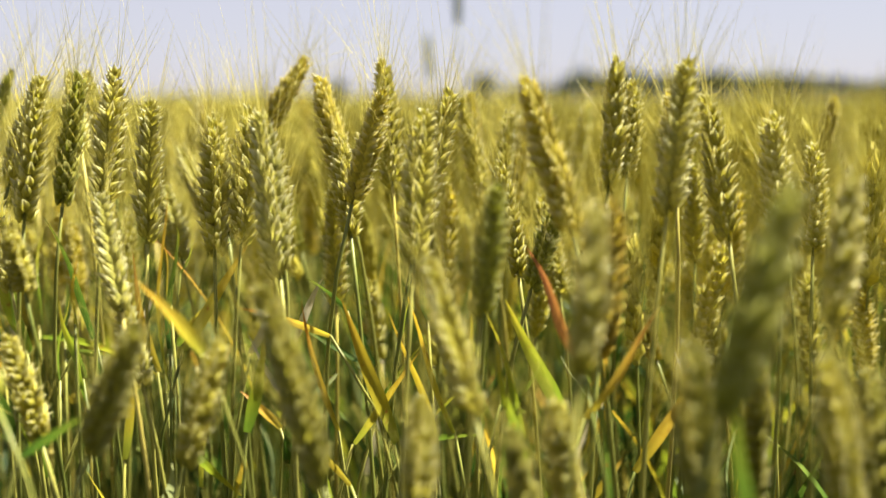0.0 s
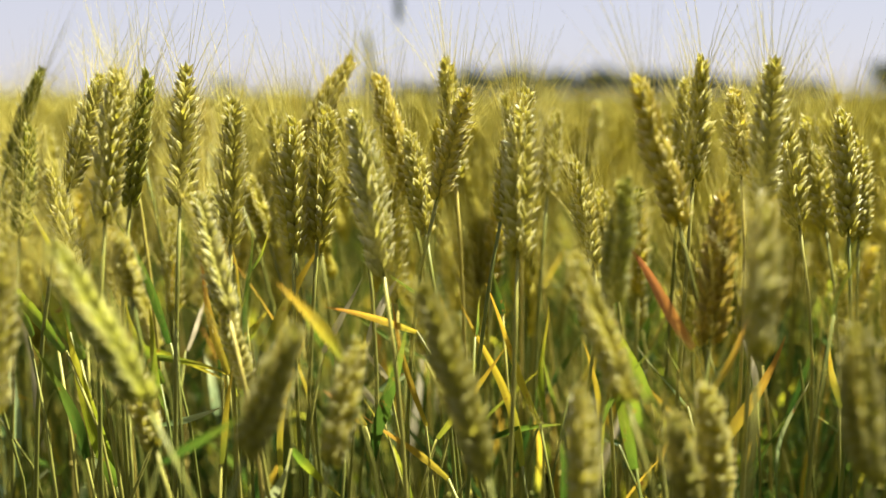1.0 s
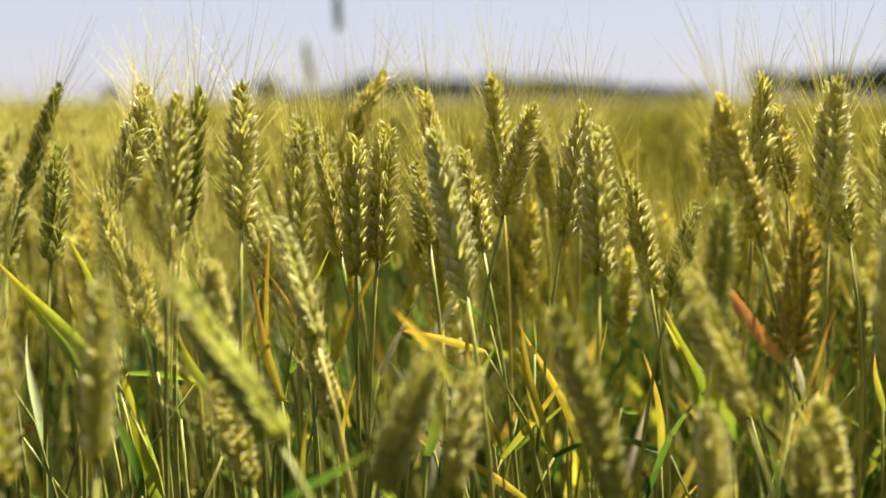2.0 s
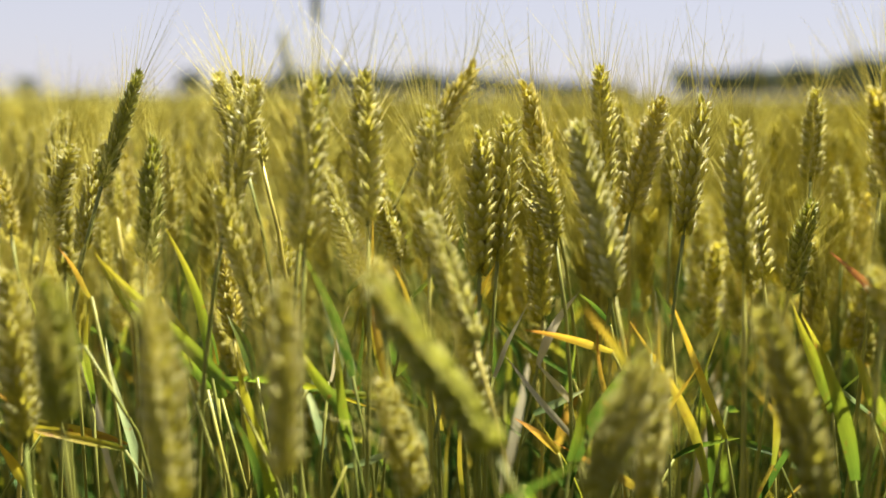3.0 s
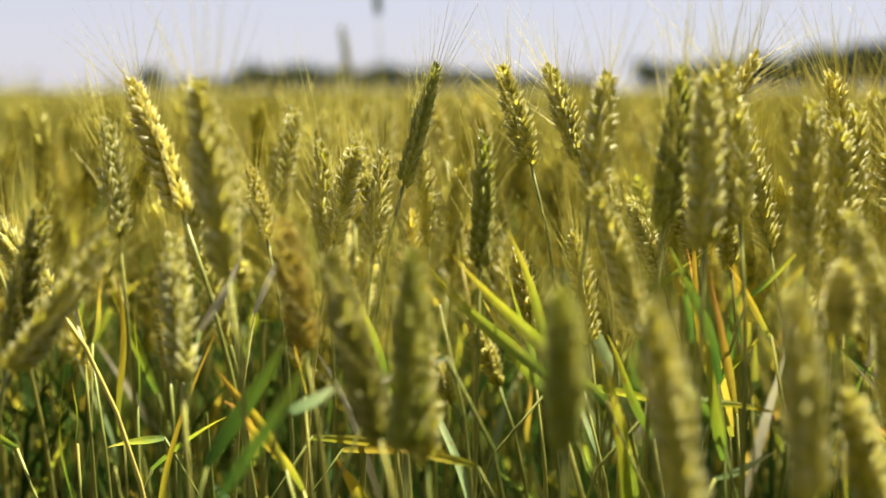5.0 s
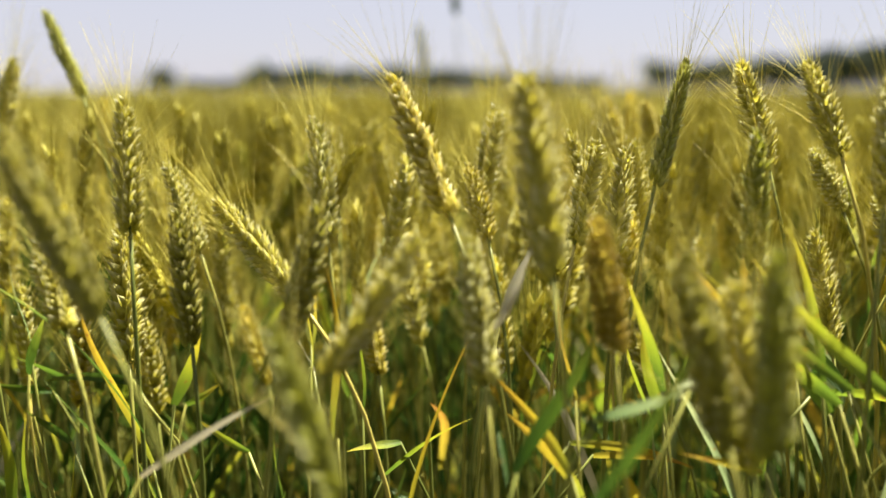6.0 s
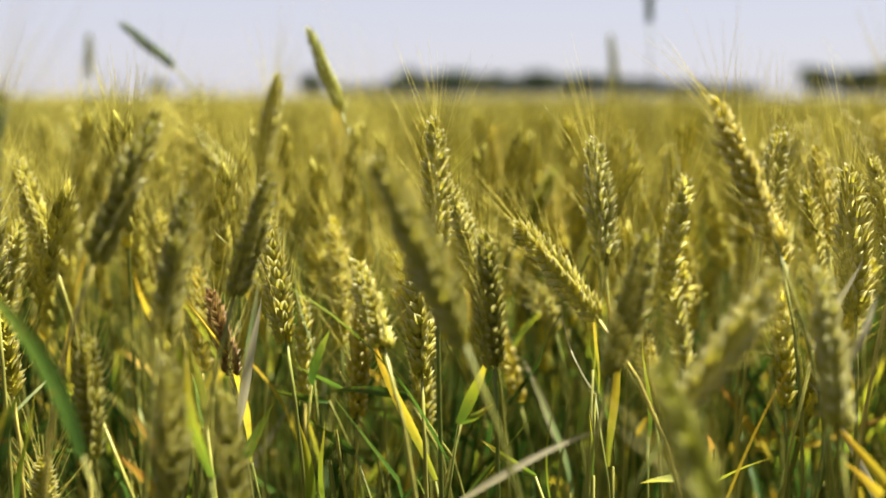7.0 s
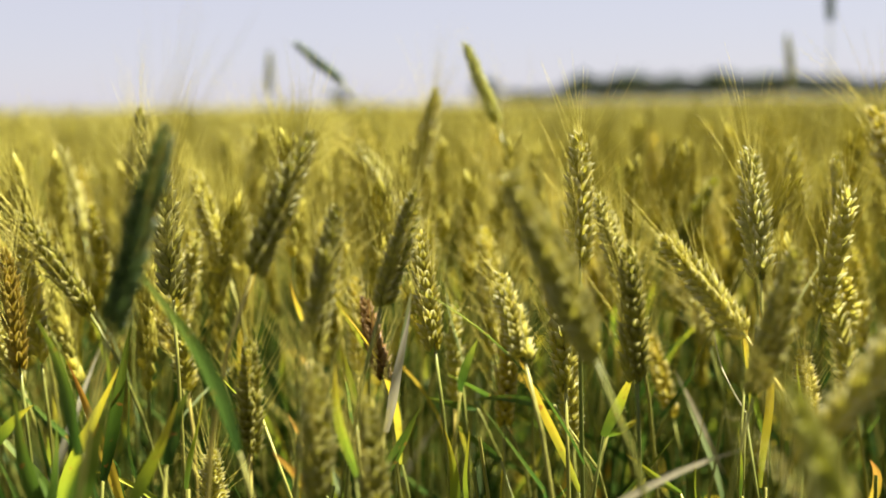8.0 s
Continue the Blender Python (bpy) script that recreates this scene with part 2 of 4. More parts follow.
# ---- parts of a wheat ear ----
def floret(b, foot, axis, length, width, sides=6, rings=6, curl=0.0014):
    """One husk: a plump boat with a keel on its outer side, drawn out to a sharp beak that bends outwards."""
    axis = Vector(axis).normalized()
    out = Vector((axis.x, axis.y, 0))
    out = out.normalized() if out.length > 0.02 else Vector((1, 0, 0))
    n0 = len(b.v)
    for i in range(rings + 1):
        t = (i / rings) ** 0.92
        if t < 0.4:
            w = 0.5 + 0.5 * math.sin(math.pi / 2 * t / 0.4)
        else:
            q = (t - 0.4) / 0.6
            w = max(0.025, (1 - q ** 1.5) * (1 - 0.3 * q))
        p = Vector(foot) + axis * length * t + out * curl * (2.4 * t ** 3 - 0.7 * t)
        u = (out - axis * out.dot(axis)).normalized()
        v = axis.cross(u)
        for k in range(sides + 1):
            a = radians(125) * (2 * k / sides - 1)
            keel = 0.86 + 0.30 * max(0.0, math.cos(a)) ** 3
            b.v.append(p + (u * math.cos(a) * keel + v * math.sin(a) * 1.04) * width * w)
            b.uv.append((k / sides, i / rings))
    for i in range(rings):
        for k in range(sides):
            c = n0 + i * (sides + 1) + k
            b.f.append((c, c + 1, c + sides + 2, c + sides + 1))


def spikelet(seed, low=False):
    """Three florets in a fan between two glumes; z is up along the ear, x points away from it."""
    r = random.Random(seed)
    b = Build()
    j = lambda a: r.uniform(-a, a)
    s, k = (5, 3) if low else (8, 6)
    for side in (-1, 1):
        floret(b, (0.0, 0.0019 * side, 0.0006), (0.24 + j(.07), 0.34 * side + j(.08), 1), 0.0117 + j(.0014), 0.0030, s, k)
    floret(b, (0.0012, j(.0005), 0.0028), (0.50 + j(.09), j(.14), 1), 0.0098 + j(.0013), 0.0030, s, k)
    for side in (-1, 1):
        if not low:
            floret(b, (0.0016, 0.0032 * side, -0.0006), (0.34 + j(.06), 0.30 * side + j(.07), 1), 0.0084 + j(.001), 0.0021, 6, 4)
    return b


NODES = 24
SPIKE_ME = [spikelet(k).mesh("spikelet", HUSK["olive"]) for k in range(4)]
SPIKE_LOW = [spikelet(k, True) for k in range(3)]


def node_pose(i, seed):
    """Where spikelet i of an ear 0.1 m long sits."""
    r = random.Random(seed * 97 + i)
    h = 0.002 + 0.00368 * i
    f = i / (NODES - 1)
    size = (0.80 + 0.55 * math.sin(math.pi * (0.18 + 0.62 * f))) * r.uniform(0.90, 1.10) * (1.08 - 0.46 * f ** 2.4)
    if i == NODES - 1:
        return pose(0, 0, h, 0, r.uniform(-6, 6), 90) @ Matrix.Diagonal((size, size, size, 1))
    turn = 180 * (i % 2) + r.uniform(-20, 20)
    return pose(0, 0, h, 0, 0, turn) @ pose(0.0006, 0, 0, r.uniform(-8, 8), 13 + r.uniform(-6, 8), 0) @ Matrix.Diagonal((size, size, size, 1))


def awn_build(seed, spread, count=2, segs=3, thick=0.00028):
    r = random.Random(seed)
    b = Build()
    for i in range(2, NODES):
        m = node_pose(i, seed)
        for k in range(count):
            if r.random() < 0.12:
                continue
            side = (-1, 1)[k] if i < NODES - 1 else r.uniform(-1, 1)
            start = m @ Vector((0.0030, 0.0052 * side, 0.0108))
            out = m.to_3x3() @ Vector((0.5, 0.55 * side, 0.0))
            way = Vector((0, 0, 1)) + out * spread * r.uniform(0.5, 1.3) + Vector((r.uniform(-.1, .1), r.uniform(-.1, .1), 0))
            way.normalize()
            length = r.uniform(0.045, 0.082) * (0.8 + 0.25 * i / NODES)
            curl = Vector((r.uniform(-1, 1), r.uniform(-1, 1), 0)) * 0.05 + out * 0.06
            pts = [start + way * length * t + curl * length * t * t * 1.6 for t in [q / segs for q in range(segs + 1)]]
            b.tube(pts, [thick * (1 - 0.85 * q / segs) for q in range(segs + 1)], 3, False)
    return b


AWN_ME = [awn_build(k, sp).mesh("beard", AWN) for k, sp in enumerate((0.46, 0.60, 0.78, 0.54))]


def low_ear(seed):
    b = Build()
    for i in range(NODES):
        b.add(SPIKE_LOW[i % 3], node_pose(i, seed))
    return b


EAR_LOW_ME = [low_ear(k).mesh("ear", HUSK["olive"]) for k in range(4)]
rachis = Build()
rachis.tube([(0, 0, -0.004), (0.0004, 0, 0.03), (-0.0004, 0, 0.06), (0, 0, 0.088)], [0.0011, 0.001, 0.0008, 0.0005], 6)
RACHIS_ME = rachis.mesh("ear", STEM)


# ---- leaves and stems ----
def blade_build(foot, tip, width, sag=0.15, twist=30.0, face=0.0, fold=0.25, segs=14):
    """A blade from foot to tip that arches by sag times its length and turns about its midrib."""
    foot, tip = Vector(foot), Vector(tip)
    run = tip - foot
    length = run.length
    t0 = run.normalized()
    up = Vector((0, 0, 1)) - t0 * t0.z
    up = up.normalized() if up.length > 0.05 else Vector((0, 1, 0))
    side = t0.cross(up)
    spine, sides, widths = [], [], []
    for i in range(segs + 1):
        t = i / segs
        p = foot + run * t + up * (length * sag * 4 * t * (1 - t)) + side * (0.03 * length * math.sin(5 * t + face))
        a = radians(face + twist * t)
        spine.append(p)
        sides.append((side * math.cos(a) + up * math.sin(a)).normalized())
        widths.append(width / 2 * min(1, 0.5 + 1.6 * t) * max(0.02, 1 - t ** 2.0))
    b = Build()
    b.strip(spine, sides, widths, fold)
    return b


def stem_path(root, top, way, n=10):
    """From the ground up to an ear's foot, leaving it along way."""
    root, top, way = Vector(root), Vector(top), Vector(way).normalized()
    h = (top - root).length
    c1, c2 = root + Vector((0, 0, h * 0.45)), top - way * h * 0.22
    out = []
    for i in range(n + 1):
        t = i / n
        out.append(root * (1 - t) ** 3 + c1 * 3 * t * (1 - t) ** 2 + c2 * 3 * t * t * (1 - t) + top * t ** 3)
    return out


def at_path(pts, t):
    f = t * (len(pts) - 1)
    i = min(int(f), len(pts) - 2)
    return pts[i].lerp(pts[i + 1], f - i)


STEM_N = 12


def stem_build(pts, thick):
    b = Build()
    n = len(pts)
    radii = [thick * (1.25 - 0.55 * i / (n - 1)) for i in range(n)]
    b.tube(pts, radii, 6)
    for t in (0.34, 0.62):
        p, q = at_path(pts, t - 0.004), at_path(pts, t + 0.004)
        b.tube([p, p.lerp(q, 0.5), q], [thick * 1.15, thick * 1.55, thick * 1.15], 6)
    return b


LABELS = {
    "olive": "yellow-green ripening wheat plant with bearded ear",
    "green": "dark green unripe wheat plant with bearded ear",
    "shade_olive": "olive-green wheat plant with bearded ear, darkened for shade",
    "gold": "golden-yellow ripening wheat plant with bearded ear",
    "pale": "pale whitish-green wheat plant with bearded ear",
    "brown": "dried brown wheat plant with shrunken bearded ear",
    "dark": "dark blue-green unripe wheat plant standing tall",
    "rust": "rusty orange-brown wheat plant with bearded ear",
}
plants = []


def wheat(foot, tip, tone="olive", spin=0.0, awns=0, fine=True, leaves=0, straw=False, thick=0.0017, slim=False):
    """One wheat plant: foot and tip of its ear in the world; the stem is led down to the ground."""
    foot, tip = Vector(foot), Vector(tip)
    axis = tip - foot
    size = axis.length / 0.098
    fat = min(max(size, 0.85), 1.12) * (0.62 if slim or awns < 0 else 0.79)
    r = random.Random(round(foot.x * 7919 + foot.y * 104729 + foot.z * 31))
    fat *= r.uniform(0.92, 1.08)
    root = Vector((foot.x - axis.x * 0.9 + r.uniform(-.03, .03), foot.y - axis.y * 0.9 + r.uniform(-.03, .03), 0))
    plant = tagged(new("wheat_plant"), LABELS[tone], "wheat plant", "wheat plants in the field")
    plant.location = root
    pts = stem_path((0, 0, 0), foot - root, axis, STEM_N)
    part("stem", stem_build(pts, thick).mesh("stem", STRAW if straw else STEM), plant)
    m = along(foot - root, axis, spin) @ Matrix.Diagonal((fat, fat, size, 1))
    if fine:
        ear = part("ear", RACHIS_ME, plant, m)
        for i in range(NODES):
            part("spikelet", SPIKE_ME[(i * 7 + round(spin)) % 4], ear, node_pose(i, awns % 4), HUSK[tone])
    else:
        ear = part("ear", EAR_LOW_ME[awns % 4], plant, m, HUSK[tone])
    if awns >= 0:
        part("beard", AWN_ME[awns % 4], ear, label="long thin straw-coloured bristles")
    for k in range(leaves):
        t = r.uniform(0.45, 0.8)
        a = r.uniform(0, 6.28)
        p = at_path(pts, t)
        reach = r.uniform(0.03, 0.10)
        q = p + Vector((math.cos(a) * reach, math.sin(a) * reach, r.uniform(0.05, 0.15)))
        kind = r.choice(("green", "green", "lime", "lime", "yellow", "yellow", "blue", "orange", "green"))
        part("leaf", blade_build(p, q, r.uniform(0.005, 0.011), r.uniform(0.0, 0.12), r.uniform(-60, 60), r.uniform(-60, 60)).mesh("leaf", BLADE[kind]), plant)
    plants.append((root.x, root.y))
    return plant


def leaf(foot, tip, tone="lime", width=0.010, sag=0.05, twist=20.0, face=0.0, fold=0.25):
    """A single standing tiller: one blade on its own thin sheath from the ground."""
    foot, tip = Vector(foot), Vector(tip)
    run = tip - foot
    root = Vector((foot.x - run.x * 0.15, foot.y - run.y * 0.15, 0))
    names = {"green": "fresh green", "lime": "sunlit yellow-green", "yellow": "yellowed", "orange": "withered orange", "rust": "rust-brown", "dry": "dry whitish", "blue": "grey-green"}
    shoot = tagged(new("wheat_shoot"), names[tone] + " wheat leaf on an earless green shoot", "wheat shoot", "earless wheat shoots")
    shoot.location = root
    way = Vector((run.x, run.y, abs(run.z) + 0.05))
    part("stem", stem_build(stem_path((0, 0, 0), foot - root, way, 8), 0.0013).mesh("stem", STEM), shoot)
    part("leaf", blade_build(foot - root, tip - root, width, sag, twist, face, fold).mesh("leaf", BLADE[tone]), shoot)
    plants.append((root.x, root.y))
    return shoot


# ---- ground ----
def ground_material():
    m, nodes, links, b = material("dry_soil", 0.9)
    n1, n2 = noise_tex(nodes, links, 3, 6), noise_tex(nodes, links, 60, 6)
    c = mixed(nodes, links, n1, (0.035, 0.03, 0.017), (0.07, 0.058, 0.033))
    c = mixed(nodes, links, 1.0, c, ramp(nodes, links, n2, ((0.3, (0.6, 0.6, 0.6)), (0.7, (1.3, 1.3, 1.3)))), "MULTIPLY")
    links.new(c, b.inputs["Base Color"])
    bump = nodes.new("ShaderNodeBump")
    bump.inputs["Distance"].default_value = 0.02
    links.new(n2, bump.inputs["Height"])
    links.new(bump.outputs[0], b.inputs["Normal"])
    return m


def sheet(name, mat, inner, outer, z, rough, seed, label, category, kind, turns=96, growth=1.13, skirt=False, middle=(0, 0)):
    """A ring of ground or crop, finer near the middle, that reaches the horizon."""
    r = random.Random(seed)
    b = Build()
    radii = [inner]
    while radii[-1] < outer:
        radii.append(radii[-1] * growth + (0.02 if skirt else 0.05))
    for i, rad in enumerate(radii):
        for k in range(turns):
            a = 2 * math.pi * k / turns
            b.v.append(Vector((middle[0] + rad * math.cos(a), middle[1] + rad * math.sin(a), z + r.uniform(-rough, rough) if i or not skirt else 0.03)))
            b.uv.append((k / turns, i / len(radii)))
    for i in range(len(radii) - 1):
        for k in range(turns):
            a, c = i * turns + k, i * turns + (k + 1) % turns
            b.f.append((a, a + turns, c + turns, c))
    if inner < 0.5:
        b.f.append(tuple(range(turns)))
    return tagged(new(name, b.mesh(name, mat)), label, category, "", kind)


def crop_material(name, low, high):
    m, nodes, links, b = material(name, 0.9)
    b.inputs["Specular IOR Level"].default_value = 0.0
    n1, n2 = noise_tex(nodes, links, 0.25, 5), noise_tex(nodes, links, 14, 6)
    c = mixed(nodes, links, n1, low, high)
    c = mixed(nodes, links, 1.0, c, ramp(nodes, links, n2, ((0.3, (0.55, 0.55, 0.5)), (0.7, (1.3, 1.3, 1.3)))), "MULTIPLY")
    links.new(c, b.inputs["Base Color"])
    bump = nodes.new("ShaderNodeBump")
    bump.inputs["Distance"].default_value = 0.15
    links.new(n2, bump.inputs["Height"])
    links.new(bump.outputs[0], b.inputs["Normal"])
    return m


sheet("ground", ground_material(), 0.3, 1500, 0.0, 0.004, 1, "dry dark brown soil under the wheat", "ground", "structure")
# the flat sheet can't shade itself, so its colours carry the gloom between stalks
sheet("wheat_undergrowth", crop_material("shaded_straw", (0.024, 0.029, 0.007), (0.070, 0.064, 0.013)), 0.3, 9.2, 0.27, 0.11, 3, "tangled yellow-green straw and leaves under the ears, darkened for shade", "wheat field", "stuff", 420, 1.025, True, (-0.35, 0.02))
# crop colours lowered to include the self-shadowing of a real stand
sheet("wheat_canopy", crop_material("far_crop", (0.085, 0.077, 0.021), (0.125, 0.110, 0.028)), 8.5, 330, 0.74, 0.03, 2, "distant golden-green ripening wheat field", "wheat field", "stuff", 180)


# ---- the wood along the field's far edge ----
def tree_material():
    m, nodes, links, b = material("tree_leaves", 0.6)
    isl = nodes.new("ShaderNodeNewGeometry").outputs["Random Per Island"]
    c = ramp(nodes, links, isl, ((0, (0.012, 0.026, 0.012)), (1, (0.032, 0.055, 0.022))))
    links.new(c, b.inputs["Base Color"])
    return m


LEAFAGE = tree_material()
BARK = stem_material("bark", (0.06, 0.045, 0.03), (0.11, 0.085, 0.06), 0.0)


def tree(seed):
    """Trunk, limbs and a loose crown of leaf clumps, about 7 m tall."""
    r = random.Random(seed)
    wood, crown = Build(), Build()
    wood.tube([(0, 0, 0), (0.1, 0, 1.5), (0, 0.1, 3.2), (0.1, 0, 5.4)], [0.24, 0.19, 0.14, 0.04], 7)
    for k in range(7):
        a, z = k * 2.4, 1.6 + 0.5 * k
        tip = Vector((math.cos(a) * r.uniform(1.2, 2.2), math.sin(a) * r.uniform(1.2, 2.2), z + r.uniform(0.6, 1.6)))
        wood.tube([(0.05, 0, z), Vector((0.05, 0, z)).lerp(tip, 0.5) + Vector((0, 0, 0.2)), tip], [0.09, 0.06, 0.02], 5)
        for q in range(60):
            d = Vector((r.gauss(0, 0.6), r.gauss(0, 0.6), r.gauss(0, 0.5)))
            c = tip.lerp(Vector((0, 0, z + 0.6)), r.random() * 0.6) + d
            s = r.uniform(0.3, 0.62)
            n0 = len(crown.v)
            e = Euler((r.uniform(0, 6), r.uniform(0, 6), r.uniform(0, 6))).to_matrix()
            for x, y, w in ((-1, 0, 0), (0, -0.6, 0.15), (1, 0, 0), (0, 0.6, 0.15)):
                crown.v.append(c + e @ Vector((x, y, w)) * s)
                crown.uv.append((x, y))
            crown.f.append((n0, n0 + 1, n0 + 2, n0 + 3))
    return wood.mesh("trunk", BARK), crown.mesh("crown", LEAFAGE)


TREES = [tree(k) for k in range(3)]
r = random.Random(5)
first_trees = []
for k, me in enumerate(TREES):
    t = tagged(new("tree"), "dark green leafy tree in the distant hedgerow", "tree", "trees along the far field edge")
    part("trunk", me[0], t)
    part("crown", me[1], t)
    first_trees.append(t)
# how tall the wood stands along its bearing from the field, as a share of a full tree
SKYLINE = [(-8, 0.55), (1, 0.55), (2, 0.72), (3, 0.4), (5, 0.4), (7, 0.5), (7.8, 0.88), (8.8, 0.55), (10.6, 0.9), (12, 0.6), (13.2, 0.8), (14.3, 0.6),
           (15.5, 0.9), (16.8, 0.65), (18, 0.75), (19.8, 0.72), (22, 0.62), (24, 0.55), (28.5, 0.45), (31.2, 0.98), (33, 0.9), (37, 0.95), (40, 1.1), (43, 1.35), (60, 1.3)]
bearings = [-7.1, 2.0, 31.2, -6.7, 1.8, 2.3, 31.4] + [3.4 + 0.40 * k for k in range(63)] + [33.1 + 0.45 * k for k in range(50)]
for k, bearing in enumerate(bearings):
    az = radians(bearing + r.uniform(-0.15, 0.15))
    tall = float(np.interp(bearing, [q[0] for q in SKYLINE], [q[1] for q in SKYLINE])) * 1.42 + r.uniform(-0.07, 0.07)
    d = r.uniform(255, 285)
    m = pose(d * math.sin(az), d * math.cos(az), 0, 0, 0, r.uniform(0, 360)) @ Matrix.Diagonal((1.3 * tall, 1.3 * tall, tall, 1))
    if k < 3:
        first_trees[k].matrix_world = m
    else:
        t = copy_thing(first_trees[k % 3], m)
        t.scale = (1.3 * tall, 1.3 * tall, tall)

# ---- the ears that stand nearest ----
# ears by the wayside
wheat((-0.510, 0.812, 0.744), (-0.514, 0.834, 0.839), "pale", 94, 3, leaves=1, straw=False)
wheat((-0.645, 0.732, 0.768), (-0.644, 0.743, 0.853), "olive", 120, 2, leaves=1, straw=False)
wheat((-0.598, 0.836, 0.737), (-0.619, 0.839, 0.807), "pale", 140, 3, leaves=0, straw=False)
wheat((-0.553, 0.704, 0.732), (-0.597, 0.739, 0.790), "olive", 133, 3, leaves=1, straw=True)
wheat((-0.659, 0.577, 0.755), (-0.697, 0.591, 0.841), "shade_olive", 151, 0, leaves=0, straw=False)
wheat((-0.753, 1.070, 0.796), (-0.732, 1.073, 0.887), "olive", 152, 3, leaves=1, straw=False)
wheat((-0.762, 0.694, 0.754), (-0.739, 0.704, 0.824), "shade_olive", 147, 3, leaves=0, straw=False)
wheat((-0.678, 1.047, 0.847), (-0.709, 1.076, 0.929), "green", 55, -1, leaves=0, straw=False)
wheat((-0.855, 1.352, 0.895), (-0.921, 1.375, 0.950), "dark", 77, -1, leaves=0, straw=False)
# this ear's dark husk colour stands in for its shaded side
wheat((-0.868, 0.569, 0.774), (-0.841, 0.586, 0.866), "dark", 66, 3, leaves=0, straw=False, slim=True)
wheat((-0.907, 0.785, 0.742), (-0.915, 0.805, 0.842), "shade_olive", 7, 2, leaves=1, straw=False)
wheat((-0.985, 0.949, 0.790), (-0.980, 0.971, 0.873), "shade_olive", 138, 0, leaves=1, straw=False)
wheat((-0.827, 0.664, 0.780), (-0.794, 0.682, 0.857), "shade_olive", 68, 2, leaves=0, straw=True)
wheat((-0.756, 1.040, 0.764), (-0.813, 1.053, 0.836), "pale", 22, 2, leaves=0, straw=False)
wheat((-0.734, 0.796, 0.701), (-0.746, 0.818, 0.790), "olive", 106, 0, leaves=0, straw=False)
wheat((-0.683, 1.129, 0.724), (-0.691, 1.137, 0.817), "olive", 150, 2, leaves=1, straw=False)
wheat((-0.726, 1.130, 0.699), (-0.703, 1.132, 0.786), "green", 9, 2, leaves=0, straw=True)
wheat((-0.903, 0.922, 0.734), (-0.931, 0.933, 0.823), "olive", 50, 3, leaves=0, straw=False)
wheat((-1.075, 1.063, 0.749), (-1.101, 1.085, 0.838), "pale", 86, 2, leaves=0, straw=False)
wheat((-0.983, 0.835, 0.722), (-1.032, 0.837, 0.801), "shade_olive", 117, 3, leaves=1, straw=False)
wheat((-1.013, 0.785, 0.694), (-1.020, 0.794, 0.781), "rust", 129, 2, leaves=0, straw=False)
wheat((-0.846, 1.021, 0.698), (-0.877, 1.023, 0.749), "shade_olive", 111, 2, leaves=1, straw=False)
wheat((-0.849, 1.119, 0.737), (-0.852, 1.132, 0.794), "shade_olive", 148, 2, leaves=0, straw=False)
wheat((-0.796, 0.659, 0.743), (-0.781, 0.676, 0.818), "shade_olive", 162, 2, leaves=0, straw=False)
wheat((-0.770, 0.797, 0.681), (-0.785, 0.822, 0.738), "brown", 71, 3, leaves=0, straw=False)
wheat((-0.685, 0.838, 0.631), (-0.680, 0.842, 0.727), "gold", 94, 2, leaves=1, straw=False)
wheat((-0.514, 0.915, 0.669), (-0.527, 0.919, 0.710), "olive", 93, 1, leaves=0, straw=False)
wheat((-0.614, 0.711, 0.703), (-0.619, 0.718, 0.789), "shade_olive", 96, 0, leaves=0, straw=False)
wheat((-0.789, 0.612, 0.675), (-0.788, 0.619, 0.748), "shade_olive", 128, 1, leaves=0, straw=False)
wheat((-0.760, 0.609, 0.661), (-0.764, 0.626, 0.728), "shade_olive", 111, 0, leaves=0, straw=False)
wheat((-0.843, 0.707, 0.664), (-0.840, 0.708, 0.738), "shade_olive", 57, 3, leaves=0, straw=True)
wheat((-0.421, 0.961, 0.738), (-0.435, 0.970, 0.831), "olive", 145, 3, leaves=0, straw=False)
wheat((-0.474, 0.648, 0.782), (-0.500, 0.682, 0.866), "gold", 48, 2, leaves=1, straw=False)
wheat((-0.269, 0.966, 0.769), (-0.253, 0.981, 0.845), "olive", 164, 0, leaves=1, straw=False)
wheat((-0.203, 0.998, 0.749), (-0.202, 1.020, 0.826), "olive", 69, 3, leaves=0, straw=False)
wheat((-0.248, 0.955, 0.724), (-0.246, 0.972, 0.797), "gold", 9, 3, leaves=0, straw=False)
wheat((-0.294, 0.944, 0.779), (-0.281, 0.953, 0.843), "olive", 159, 3, leaves=1, straw=False)
wheat((-0.349, 0.801, 0.708), (-0.360, 0.809, 0.802), "olive", 116, 2, leaves=1, straw=False)
wheat((-0.562, 0.571, 0.721), (-0.512, 0.575, 0.787), "olive", 150, 2, leaves=0, straw=False)
wheat((-0.574, 0.496, 0.691), (-0.595, 0.526, 0.764), "green", 177, 1, leaves=0, straw=False)
wheat((-0.484, 0.566, 0.709), (-0.484, 0.592, 0.785), "pale", 43, 2, leaves=0, straw=False)
wheat((-0.462, 0.539, 0.767), (-0.470, 0.558, 0.864), "olive", 156, 0, leaves=0, straw=False)
wheat((-0.425, 0.546, 0.725), (-0.435, 0.550, 0.796), "rust", 15, 2, leaves=0, straw=False)
wheat((-0.251, 0.709, 0.638), (-0.272, 0.725, 0.700), "olive", 43, 1, leaves=0, straw=False)
wheat((-0.342, 0.650, 0.795), (-0.313, 0.663, 0.876), "green", 1, 3, leaves=1, straw=False, slim=True)
